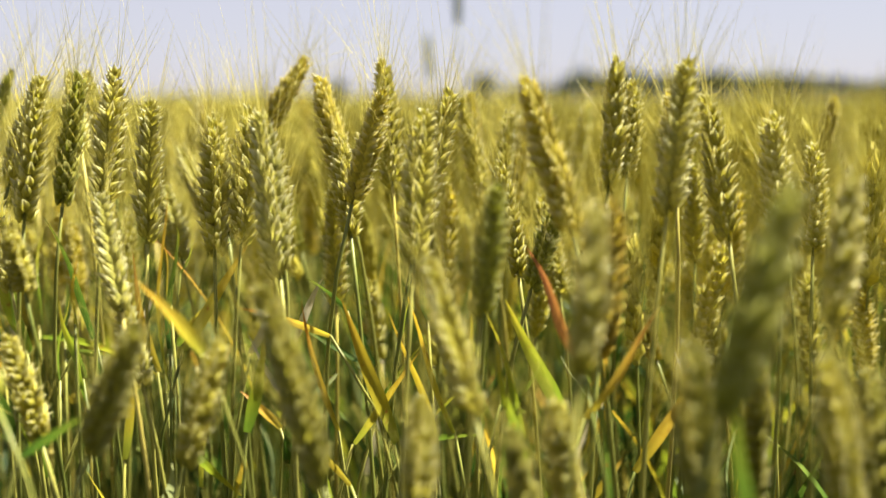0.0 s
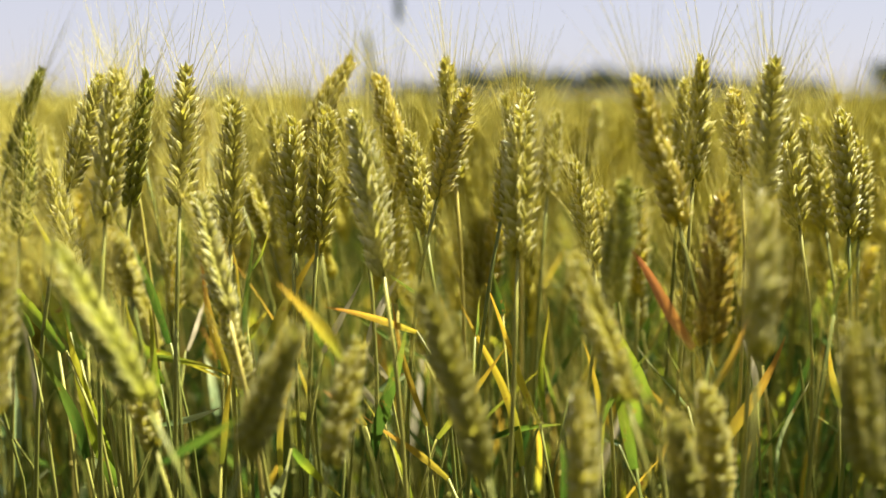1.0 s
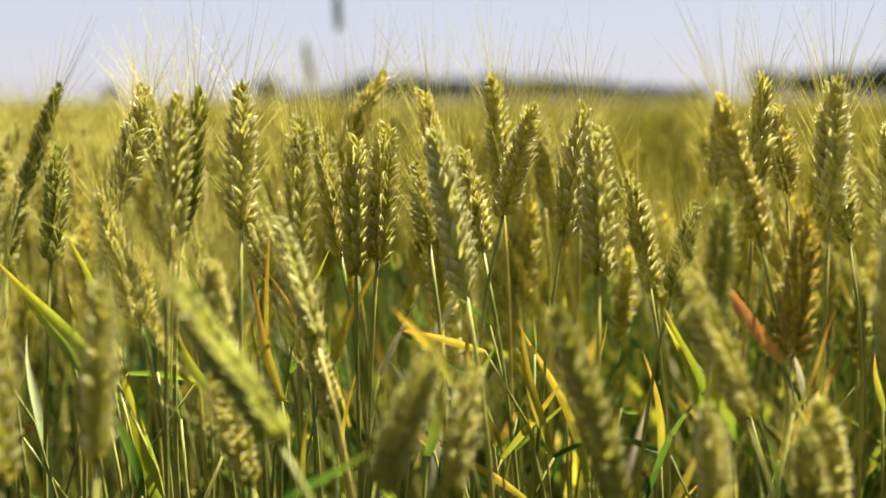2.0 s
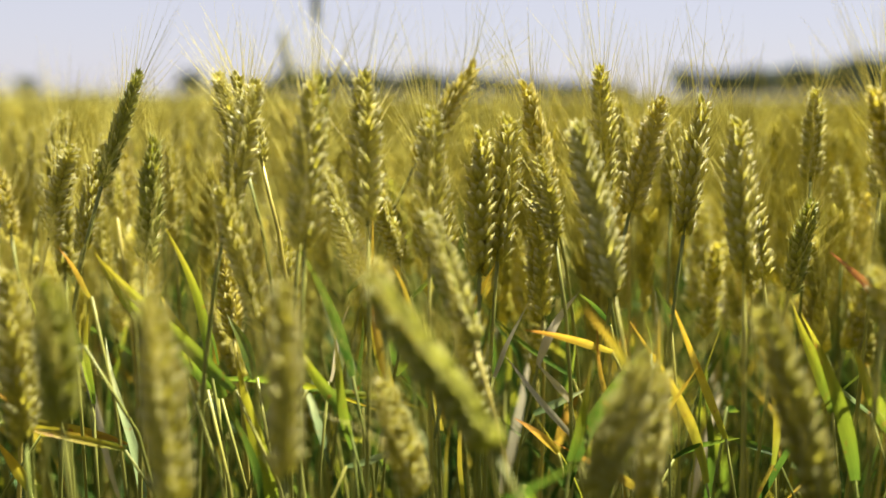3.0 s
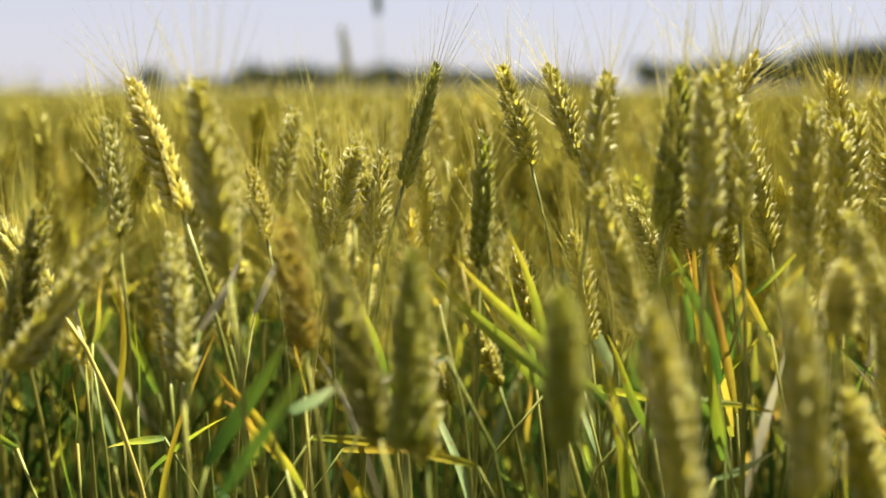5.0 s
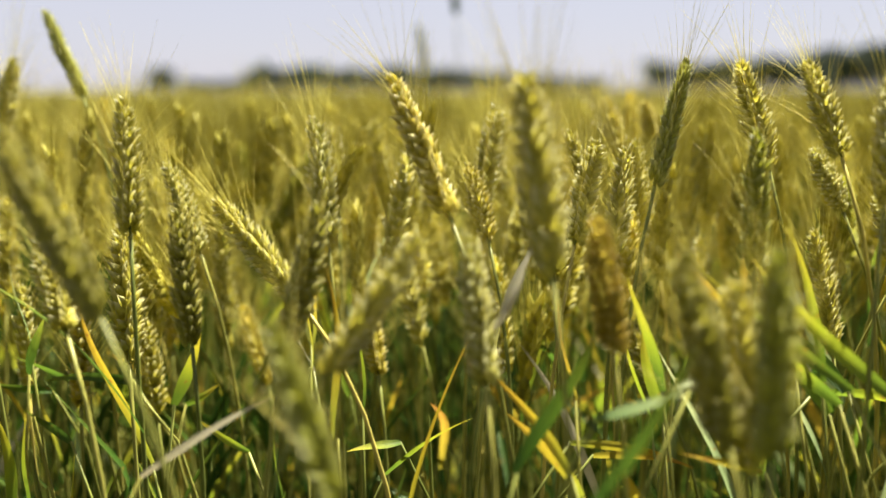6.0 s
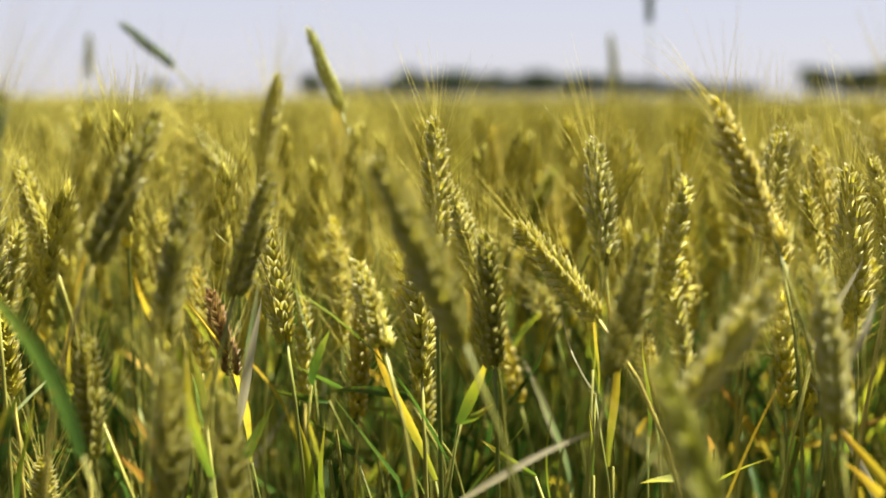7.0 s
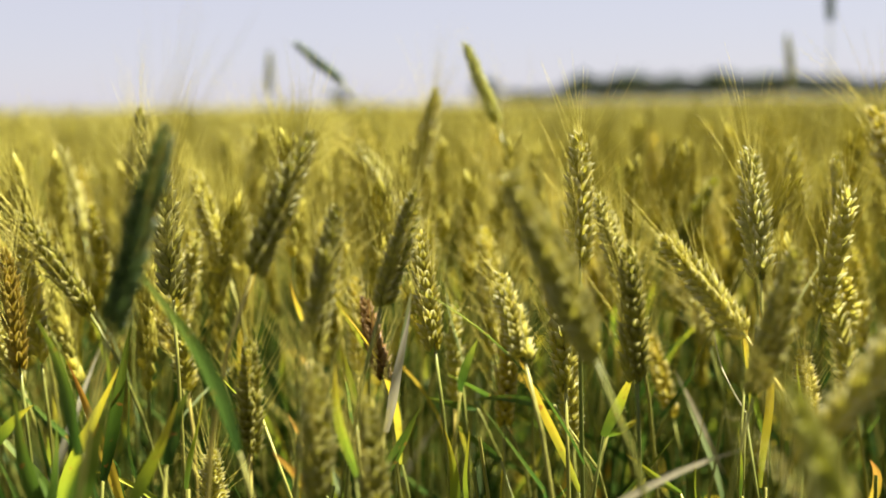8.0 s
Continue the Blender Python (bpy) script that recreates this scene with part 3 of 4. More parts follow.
wheat((-0.315, 0.587, 0.753), (-0.307, 0.601, 0.834), "green", 63, 2, leaves=1, straw=False)
wheat((-0.380, 0.680, 0.756), (-0.361, 0.688, 0.825), "olive", 0, 0, leaves=0, straw=True)
wheat((-0.397, 0.801, 0.763), (-0.376, 0.820, 0.845), "olive", 8, 0, leaves=1, straw=False)
wheat((-0.412, 0.747, 0.751), (-0.421, 0.764, 0.805), "gold", 89, 3, leaves=1, straw=False)
wheat((-0.242, 0.607, 0.813), (-0.256, 0.628, 0.874), "olive", 84, 3, leaves=0, straw=True)
wheat((-0.268, 0.545, 0.791), (-0.247, 0.565, 0.869), "olive", 20, 1, leaves=0, straw=False)
wheat((-0.228, 0.534, 0.779), (-0.213, 0.543, 0.871), "green", 97, 0, leaves=1, straw=False)
wheat((-0.193, 0.514, 0.782), (-0.189, 0.540, 0.873), "olive", 179, 2, leaves=0, straw=False)
wheat((-0.129, 0.648, 0.805), (-0.080, 0.650, 0.884), "gold", 55, 2, leaves=1, straw=False)
wheat((-0.109, 0.528, 0.755), (-0.100, 0.534, 0.849), "olive", 33, 0, leaves=0, straw=False)
wheat((-0.124, 0.518, 0.748), (-0.122, 0.523, 0.842), "olive", 67, 0, leaves=0, straw=False)
wheat((-0.012, 0.575, 0.789), (-0.019, 0.579, 0.882), "olive", 135, 3, leaves=1, straw=True)
wheat((-0.069, 0.450, 0.747), (-0.083, 0.477, 0.847), "pale", 150, 0, leaves=0, straw=False)
wheat((-0.161, 0.498, 0.760), (-0.157, 0.507, 0.854), "olive", 23, 0, leaves=1, straw=False)
wheat((0.008, 0.444, 0.757), (0.014, 0.467, 0.849), "olive", 31, 0, leaves=0, straw=False)
wheat((0.056, 0.650, 0.765), (0.036, 0.657, 0.856), "olive", 148, 2, leaves=0, straw=True)
wheat((-0.045, 0.589, 0.781), (-0.067, 0.597, 0.871), "gold", 61, 0, leaves=1, straw=False)
wheat((0.121, 0.470, 0.795), (0.125, 0.474, 0.879), "olive", 83, 1, leaves=0, straw=False)
wheat((0.147, 0.431, 0.787), (0.161, 0.453, 0.877), "olive", 157, 3, leaves=0, straw=False)
wheat((0.196, 0.478, 0.766), (0.182, 0.496, 0.857), "olive", 107, 0, leaves=0, straw=False)
wheat((0.094, 0.417, 0.778), (0.066, 0.423, 0.867), "gold", 41, 3, leaves=1, straw=False)
wheat((0.044, 0.376, 0.743), (0.053, 0.385, 0.813), "green", 175, 3, leaves=0, straw=False)
wheat((0.106, 0.572, 0.713), (0.092, 0.575, 0.788), "olive", 24, 3, leaves=1, straw=False)
wheat((0.209, 0.602, 0.730), (0.208, 0.609, 0.807), "olive", 150, 1, leaves=0, straw=False)
wheat((0.081, 0.286, 0.740), (0.090, 0.305, 0.813), "olive", 80, 1, leaves=0, straw=False)
wheat((0.107, 0.400, 0.714), (0.115, 0.407, 0.803), "rust", 105, 2, leaves=0, straw=False)
wheat((0.123, 0.237, 0.739), (0.153, 0.257, 0.826), "green", 51, 1, leaves=0, straw=False)
wheat((-0.181, 0.335, 0.713), (-0.229, 0.365, 0.788), "green", 36, 3, leaves=0, straw=False)
wheat((-0.028, 0.323, 0.676), (-0.058, 0.339, 0.771), "shade_olive", 167, 0, leaves=0, straw=False)
wheat((0.040, 0.333, 0.707), (0.017, 0.358, 0.780), "olive", 11, 3, leaves=0, straw=False)
wheat((-0.139, 0.333, 0.687), (-0.112, 0.337, 0.752), "shade_olive", 17, 1, leaves=0, straw=False)
wheat((-0.101, 0.354, 0.672), (-0.084, 0.372, 0.735), "olive", 47, 0, leaves=0, straw=False)
wheat((-0.156, 0.434, 0.731), (-0.175, 0.459, 0.800), "pale", 23, 0, leaves=0, straw=True)
wheat((-0.148, 0.440, 0.685), (-0.162, 0.443, 0.747), "pale", 91, 3, leaves=1, straw=False)
wheat((-0.374, 0.721, 0.724), (-0.373, 0.742, 0.825), "olive", 84, 3, leaves=0, straw=False)
wheat((-0.305, 0.387, 0.683), (-0.311, 0.412, 0.776), "olive", 125, 3, leaves=0, straw=False)
wheat((-0.261, 0.371, 0.696), (-0.256, 0.395, 0.783), "olive", 170, 3, leaves=0, straw=False)
wheat((-0.398, 0.461, 0.700), (-0.390, 0.474, 0.791), "green", 135, 2, leaves=0, straw=False)
wheat((-0.405, 0.480, 0.700), (-0.424, 0.496, 0.788), "shade_olive", 173, 2, leaves=0, straw=False)
wheat((-0.349, 0.410, 0.715), (-0.351, 0.410, 0.784), "green", 137, 0, leaves=0, straw=False)
wheat((-0.078, 0.511, 0.769), (-0.084, 0.526, 0.823), "olive", 173, 1, leaves=1, straw=False)
wheat((-0.054, 0.584, 0.701), (-0.056, 0.597, 0.792), "olive", 167, 3, leaves=0, straw=True)
wheat((-0.033, 0.504, 0.785), (-0.011, 0.508, 0.860), "gold", 165, 3, leaves=1, straw=False)
wheat((0.009, 0.510, 0.770), (0.030, 0.527, 0.861), "olive", 45, 0, leaves=0, straw=False)
wheat((0.151, 0.572, 0.795), (0.155, 0.577, 0.866), "olive", 100, 2, leaves=0, straw=False)
wheat((0.079, 0.495, 0.732), (0.100, 0.503, 0.796), "green", 10, 3, leaves=1, straw=False)
wheat((0.073, 0.514, 0.736), (0.060, 0.526, 0.815), "olive", 85, 3, leaves=0, straw=False)
wheat((-0.305, 0.868, 0.774), (-0.307, 0.871, 0.824), "olive", 28, 1, leaves=0, straw=False)
wheat((-0.175, 0.677, 0.769), (-0.196, 0.688, 0.815), "pale", 28, 1, leaves=1, straw=False)
wheat((-0.174, 0.616, 0.729), (-0.191, 0.633, 0.788), "pale", 32, 1, leaves=0, straw=False)
wheat((-0.287, 0.710, 0.628), (-0.316, 0.730, 0.694), "olive", 45, 1, leaves=0, straw=False)
wheat((-0.220, 0.628, 0.688), (-0.224, 0.648, 0.767), "olive", 113, 3, leaves=0, straw=False)
wheat((-0.109, 0.632, 0.731), (-0.118, 0.637, 0.806), "olive", 127, 2, leaves=1, straw=False)
wheat((0.178, 0.576, 0.663), (0.158, 0.587, 0.708), "gold", 0, 0, leaves=1, straw=False)
wheat((-0.650, 0.757, 0.683), (-0.650, 0.782, 0.773), "olive", 50, 1, leaves=1, straw=False)
wheat((-0.634, 0.843, 0.617), (-0.639, 0.850, 0.693), "olive", 113, 0, leaves=1, straw=False)
wheat((-0.569, 0.640, 0.717), (-0.547, 0.643, 0.797), "shade_olive", 119, 0, leaves=1, straw=False)
wheat((0.014, 0.310, 0.665), (0.017, 0.330, 0.720), "olive", 129, 0, leaves=0, straw=False)
wheat((0.065, 0.311, 0.658), (0.054, 0.309, 0.713), "shade_olive", 88, 1, leaves=0, straw=False)
wheat((0.194, 0.286, 0.677), (0.183, 0.296, 0.749), "olive", 20, 2, leaves=0, straw=False)
wheat((0.167, 0.330, 0.659), (0.170, 0.334, 0.738), "shade_olive", 56, 3, leaves=0, straw=False)
wheat((0.197, 0.326, 0.752), (0.212, 0.348, 0.822), "olive", 51, 1, leaves=0, straw=False)
wheat((-0.193, 0.405, 0.665), (-0.211, 0.410, 0.728), "olive", 108, 1, leaves=0, straw=False)
wheat((-0.246, 0.668, 0.803), (-0.265, 0.680, 0.875), "olive", 0, 1, leaves=0, straw=False)
wheat((-0.337, 0.742, 0.763), (-0.345, 0.762, 0.828), "olive", 49, 1, leaves=0, straw=True)
wheat((0.049, 0.662, 0.778), (0.045, 0.674, 0.859), "gold", 162, 0, leaves=0, straw=True)
wheat((0.064, 0.619, 0.774), (0.074, 0.638, 0.844), "olive", 15, 0, leaves=0, straw=False)
wheat((0.172, 0.515, 0.795), (0.169, 0.528, 0.859), "gold", 13, 1, leaves=0, straw=True)
wheat((0.222, 0.466, 0.763), (0.219, 0.480, 0.847), "olive", 56, 1, leaves=0, straw=False)
wheat((0.295, 0.714, 0.746), (0.292, 0.737, 0.838), "olive", 29, 2, leaves=0, straw=False)
wheat((0.349, 0.739, 0.800), (0.361, 0.740, 0.855), "gold", 119, 2, leaves=0, straw=False)
wheat((0.337, 0.573, 0.738), (0.323, 0.587, 0.789), "gold", 161, 2, leaves=0, straw=True)
wheat((0.326, 0.570, 0.654), (0.321, 0.576, 0.722), "gold", 151, 0, leaves=0, straw=True)
wheat((0.079, 0.765, 0.774), (0.089, 0.787, 0.847), "olive", 9, 3, leaves=0, straw=False)
wheat((-0.233, 0.489, 0.774), (-0.224, 0.504, 0.867), "olive", 122, 2, leaves=0, straw=False)
wheat((-0.205, 0.424, 0.744), (-0.209, 0.419, 0.782), "olive", 78, 3, leaves=0, straw=False)
wheat((-0.127, 0.570, 0.754), (-0.139, 0.592, 0.844), "olive", 129, 3, leaves=1, straw=False)
wheat((-0.147, 0.620, 0.741), (-0.164, 0.625, 0.797), "olive", 44, 3, leaves=1, straw=False)
wheat((-0.358, 0.667, 0.748), (-0.343, 0.683, 0.820), "olive", 112, 1, leaves=0, straw=False)
wheat((-0.352, 0.891, 0.768), (-0.335, 0.899, 0.843), "olive", 43, 3, leaves=0, straw=True)
wheat((-0.332, 0.820, 0.750), (-0.334, 0.843, 0.830), "gold", 119, 0, leaves=1, straw=False)
wheat((-0.227, 0.896, 0.794), (-0.232, 0.918, 0.848), "gold", 164, 0, leaves=1, straw=False)
wheat((-0.250, 0.792, 0.717), (-0.259, 0.808, 0.779), "olive", 165, 2, leaves=0, straw=True)
wheat((-0.482, 0.906, 0.757), (-0.481, 0.926, 0.829), "olive", 26, 2, leaves=1, straw=False)
wheat((-0.261, 0.630, 0.691), (-0.267, 0.645, 0.756), "gold", 53, 1, leaves=1, straw=True)
wheat((-0.414, 0.911, 0.743), (-0.412, 0.933, 0.826), "olive", 149, 0, leaves=0, straw=False)
wheat((-0.175, 0.929, 0.808), (-0.186, 0.927, 0.845), "gold", 143, 3, leaves=1, straw=False)
wheat((-0.295, 0.741, 0.740), (-0.296, 0.753, 0.821), "olive", 137, 1, leaves=0, straw=False)
wheat((-0.481, 0.785, 0.650), (-0.482, 0.805, 0.700), "gold", 28, 0, leaves=0, straw=False)
wheat((0.043, 2.099, 1.014), (0.040, 2.108, 1.124), "dark", 119, -1, leaves=0, straw=False)
wheat((-0.018, 2.126, 0.893), (-0.031, 2.135, 1.001), "green", 164, -1, leaves=0, straw=False)
wheat((-1.094, 2.116, 0.894), (-1.088, 2.121, 0.985), "green", 154, -1, leaves=1, straw=False)
wheat((0.754, 1.157, 0.882), (0.778, 1.178, 0.991), "dark", 152, 3, leaves=0, straw=False)
wheat((-0.377, 0.499, 0.677), (-0.381, 0.516, 0.770), "olive", 164, 0, leaves=0, straw=False)
wheat((-0.253, 0.508, 0.727), (-0.275, 0.529, 0.808), "olive", 141, 2, leaves=0, straw=False)
wheat((-0.681, 0.694, 0.722), (-0.695, 0.719, 0.772), "olive", 63, 2, leaves=0, straw=False)
wheat((0.083, 0.710, 0.763), (0.094, 0.734, 0.842), "gold", 7, 1, leaves=0, straw=False)
wheat((-0.037, 0.534, 0.759), (-0.047, 0.558, 0.831), "olive", 49, 1, leaves=0, straw=False)
wheat((0.260, 0.562, 0.751), (0.248, 0.583, 0.841), "olive", 19, 1, leaves=0, straw=False)
wheat((0.268, 0.533, 0.748), (0.267, 0.538, 0.825), "olive", 96, 2, leaves=0, straw=False)
wheat((-0.885, 0.776, 0.590), (-0.884, 0.774, 0.644), "olive", 3, 1, leaves=1, straw=False)
wheat((0.131, 0.280, 0.687), (0.126, 0.291, 0.757), "shade_olive", 12, 0, leaves=0, straw=False)
wheat((0.084, 0.324, 0.656), (0.077, 0.328, 0.720), "olive", 92, 0, leaves=0, straw=False)
wheat((0.220, 0.312, 0.672), (0.219, 0.334, 0.733), "shade_olive", 86, 0, leaves=1, straw=False)

# single blades
leaf((0.032, 0.486, 0.642), (-0.002, 0.504, 0.731), "yellow", 0.0065, 0.00, 10, 104)
leaf((-0.203, 0.513, 0.695), (-0.236, 0.518, 0.776), "green", 0.0075, 0.05, 25, 98)
leaf((-0.205, 0.501, 0.655), (-0.215, 0.507, 0.722), "lime", 0.0075, -0.02, -25, 104)
leaf((-0.157, 0.528, 0.714), (-0.169, 0.556, 0.752), "yellow", 0.0051, 0.00, -11, 86)
leaf((-0.017, 0.517, 0.652), (0.017, 0.540, 0.690), "lime", 0.0060, 0.06, -27, 75)
leaf((-0.077, 0.536, 0.685), (-0.054, 0.526, 0.734), "dry", 0.0068, 0.05, -31, 103)
leaf((-0.038, 0.513, 0.714), (-0.064, 0.509, 0.737), "green", 0.0037, 0.05, 36, 101)
leaf((-0.157, 0.551, 0.731), (-0.137, 0.527, 0.768), "lime", 0.0043, -0.02, -9, 116)
leaf((0.182, 0.496, 0.653), (0.172, 0.502, 0.692), "dry", 0.0050, 0.05, 35, 75)
leaf((0.051, 0.553, 0.641), (0.080, 0.563, 0.679), "green", 0.0054, -0.03, -19, 128)
leaf((-0.245, 0.527, 0.593), (-0.267, 0.516, 0.713), "lime", 0.0124, -0.02, 39, 103)
leaf((-0.208, 0.502, 0.671), (-0.234, 0.534, 0.719), "lime", 0.0090, -0.03, 20, 64)
leaf((-0.225, 0.535, 0.681), (-0.164, 0.500, 0.674), "lime", 0.0050, 0.05, -36, 126)
leaf((-0.153, 0.509, 0.689), (-0.153, 0.529, 0.767), "green", 0.0057, -0.03, -8, 129)
leaf((-0.107, 0.536, 0.679), (-0.080, 0.545, 0.729), "dry", 0.0079, -0.03, -29, 78)
leaf((-0.031, 0.455, 0.620), (-0.082, 0.499, 0.649), "orange", 0.0072, -0.00, 36, 88)
leaf((0.072, 0.376, 0.668), (0.052, 0.404, 0.722), "lime", 0.0124, -0.04, -12, 109)
leaf((0.170, 0.385, 0.734), (0.192, 0.400, 0.769), "lime", 0.0063, 0.01, 3, 85)
leaf((0.231, 0.478, 0.648), (0.220, 0.476, 0.691), "yellow", 0.0050, -0.02, 7, 124)
leaf((0.021, 0.488, 0.612), (-0.011, 0.537, 0.711), "yellow", 0.0077, 0.06, 27, 63)
leaf((-0.209, 0.503, 0.644), (-0.170, 0.501, 0.655), "blue", 0.0050, -0.03, 38, 82)
leaf((0.121, 0.462, 0.658), (0.101, 0.502, 0.688), "blue", 0.0057, -0.04, 29, 113)
leaf((0.095, 0.518, 0.612), (0.058, 0.541, 0.624), "green", 0.0063, 0.01, 21, 57)
leaf((-0.269, 0.519, 0.690), (-0.342, 0.557, 0.768), "lime", 0.0098, -0.03, 8, 75)
leaf((-0.270, 0.585, 0.677), (-0.174, 0.563, 0.654), "lime", 0.0065, 0.05, 26, 72)
leaf((0.075, 0.420, 0.637), (0.047, 0.442, 0.732), "lime", 0.0106, 0.05, 38, 92)
leaf((0.140, 0.457, 0.628), (0.177, 0.452, 0.705), "orange", 0.0083, -0.03, -5, 117)
leaf((-0.137, 0.504, 0.597), (-0.122, 0.545, 0.687), "yellow", 0.0057, 0.05, -9, 128)
leaf((-0.186, 0.442, 0.722), (-0.188, 0.454, 0.761), "yellow", 0.0049, 0.01, 30, 84)
leaf((-0.065, 0.511, 0.667), (-0.085, 0.520, 0.691), "dry", 0.0057, 0.03, 30, 96)
leaf((-0.180, 0.352, 0.678), (-0.136, 0.337, 0.708), "green", 0.0057, -0.00, 9, 61)
leaf((-0.034, 0.497, 0.629), (0.009, 0.482, 0.695), "yellow", 0.0057, -0.01, -37, 93)
leaf((-0.006, 0.517, 0.692), (0.003, 0.543, 0.716), "lime", 0.0043, 0.03, -30, 120)
leaf((-0.080, 0.494, 0.641), (-0.107, 0.500, 0.664), "orange", 0.0064, 0.05, -17, 65)
leaf((-0.168, 0.546, 0.647), (-0.178, 0.586, 0.784), "yellow", 0.0064, -0.03, -37, 78)
leaf((-0.258, 0.508, 0.622), (-0.278, 0.488, 0.703), "green", 0.0103, 0.03, -33, 85)
leaf((-0.092, 0.452, 0.654), (-0.080, 0.452, 0.713), "lime", 0.0090, -0.03, -39, 88)
leaf((-0.350, 0.546, 0.715), (-0.394, 0.548, 0.704), "blue", 0.0063, -0.02, -8, 57)
leaf((-0.407, 0.626, 0.649), (-0.326, 0.620, 0.623), "yellow", 0.0065, 0.05, 1, 95)
leaf((-0.387, 0.575, 0.622), (-0.404, 0.575, 0.655), "yellow", 0.0084, 0.01, 28, 93)
leaf((-0.093, 0.382, 0.718), (-0.125, 0.370, 0.762), "yellow", 0.0087, 0.03, 2, 66)
leaf((-0.042, 0.488, 0.643), (-0.063, 0.483, 0.728), "orange", 0.0045, -0.03, 2, 99)
leaf((0.075, 0.492, 0.616), (0.060, 0.493, 0.697), "yellow", 0.0057, 0.05, 28, 109)
leaf((-0.069, 0.497, 0.648), (-0.106, 0.520, 0.697), "dry", 0.0048, 0.00, -15, 65)
leaf((-0.181, 0.587, 0.649), (-0.180, 0.603, 0.716), "green", 0.0077, 0.05, 26, 54)
leaf((-0.166, 0.453, 0.637), (-0.157, 0.460, 0.699), "yellow", 0.0083, -0.02, -19, 71)
leaf((-0.390, 0.533, 0.708), (-0.349, 0.533, 0.718), "dry", 0.0042, 0.03, -22, 103)
leaf((-0.478, 0.467, 0.687), (-0.434, 0.463, 0.752), "green", 0.0071, 0.00, -35, 112)
leaf((-0.354, 0.625, 0.654), (-0.360, 0.655, 0.710), "lime", 0.0083, 0.02, -18, 121)
leaf((-0.276, 0.594, 0.684), (-0.283, 0.629, 0.755), "lime", 0.0057, 0.04, 38, 77)
leaf((-0.283, 0.550, 0.682), (-0.305, 0.590, 0.717), "lime", 0.0090, -0.02, 17, 77)
leaf((-0.386, 0.637, 0.634), (-0.330, 0.614, 0.627), "orange", 0.0065, 0.05, -4, 89)
leaf((-0.490, 0.700, 0.632), (-0.525, 0.699, 0.630), "lime", 0.0065, 0.02, -31, 54)
leaf((-0.274, 0.567, 0.670), (-0.308, 0.600, 0.731), "lime", 0.0113, 0.01, -26, 58)
leaf((-0.280, 0.568, 0.690), (-0.303, 0.577, 0.778), "lime", 0.0071, 0.05, 1, 81)
leaf((-0.171, 0.537, 0.665), (-0.188, 0.544, 0.748), "orange", 0.0068, -0.01, 35, 59)
leaf((-0.205, 0.581, 0.671), (-0.185, 0.607, 0.717), "dry", 0.0040, 0.00, -19, 127)
leaf((-0.537, 0.751, 0.671), (-0.539, 0.746, 0.741), "yellow", 0.0043, 0.01, -24, 67)
leaf((-0.505, 0.737, 0.644), (-0.500, 0.761, 0.711), "lime", 0.0060, 0.03, 32, 57)
leaf((-0.640, 0.765, 0.612), (-0.679, 0.803, 0.718), "yellow", 0.0094, -0.04, -26, 101)
leaf((-0.767, 0.757, 0.659), (-0.750, 0.770, 0.739), "dry", 0.0075, -0.04, 4, 109)
leaf((-0.532, 0.765, 0.664), (-0.544, 0.810, 0.712), "dry", 0.0063, -0.02, 38, 109)
leaf((-0.554, 0.778, 0.564), (-0.555, 0.787, 0.665), "lime", 0.0080, -0.03, 3, 103)
leaf((-0.532, 0.770, 0.681), (-0.522, 0.793, 0.726), "yellow", 0.0045, -0.03, 9, 120)
leaf((-0.544, 0.729, 0.624), (-0.544, 0.738, 0.665), "lime", 0.0068, -0.03, 22, 81)
leaf((-0.498, 0.705, 0.610), (-0.447, 0.681, 0.650), "lime", 0.0057, 0.03, -26, 52)
leaf((-0.422, 0.581, 0.636), (-0.457, 0.605, 0.680), "yellow", 0.0090, 0.06, -31, 114)
leaf((-0.784, 0.758, 0.660), (-0.794, 0.753, 0.719), "lime", 0.0113, 0.00, 13, 76)
leaf((-0.723, 0.749, 0.597), (-0.728, 0.750, 0.664), "lime", 0.0080, 0.04, -12, 68)
leaf((-0.346, 0.569, 0.738), (-0.364, 0.590, 0.765), "orange", 0.0063, -0.01, 5, 93)
leaf((-0.352, 0.615, 0.658), (-0.354, 0.639, 0.714), "lime", 0.0090, -0.04, -37, 77)
leaf((-0.770, 0.743, 0.630), (-0.741, 0.744, 0.682), "green", 0.0068, 0.01, -5, 74)
leaf((-0.358, 0.594, 0.692), (-0.357, 0.570, 0.744), "lime", 0.0069, 0.01, -32, 124)
leaf((-0.433, 0.672, 0.717), (-0.406, 0.673, 0.771), "dry", 0.0054, 0.00, -29, 129)
leaf((-0.717, 0.840, 0.659), (-0.704, 0.831, 0.700), "green", 0.0082, 0.06, -30, 89)
leaf((-0.826, 0.611, 0.703), (-0.873, 0.616, 0.797), "green", 0.0095, 0.05, -6, 50)
leaf((-0.840, 0.730, 0.679), (-0.885, 0.761, 0.709), "lime", 0.0061, 0.03, 29, 122)
leaf((-0.806, 0.711, 0.733), (-0.812, 0.689, 0.772), "yellow", 0.0117, -0.01, -2, 74)
leaf((-0.716, 0.848, 0.674), (-0.727, 0.864, 0.737), "blue", 0.0052, 0.02, -32, 127)
leaf((-0.798, 0.705, 0.638), (-0.813, 0.677, 0.700), "orange", 0.0076, -0.02, -33, 109)
leaf((-0.714, 0.754, 0.596), (-0.714, 0.756, 0.661), "lime", 0.0072, 0.01, 10, 56)
leaf((-0.515, 0.771, 0.611), (-0.514, 0.799, 0.729), "yellow", 0.0070, 0.06, -39, 55)
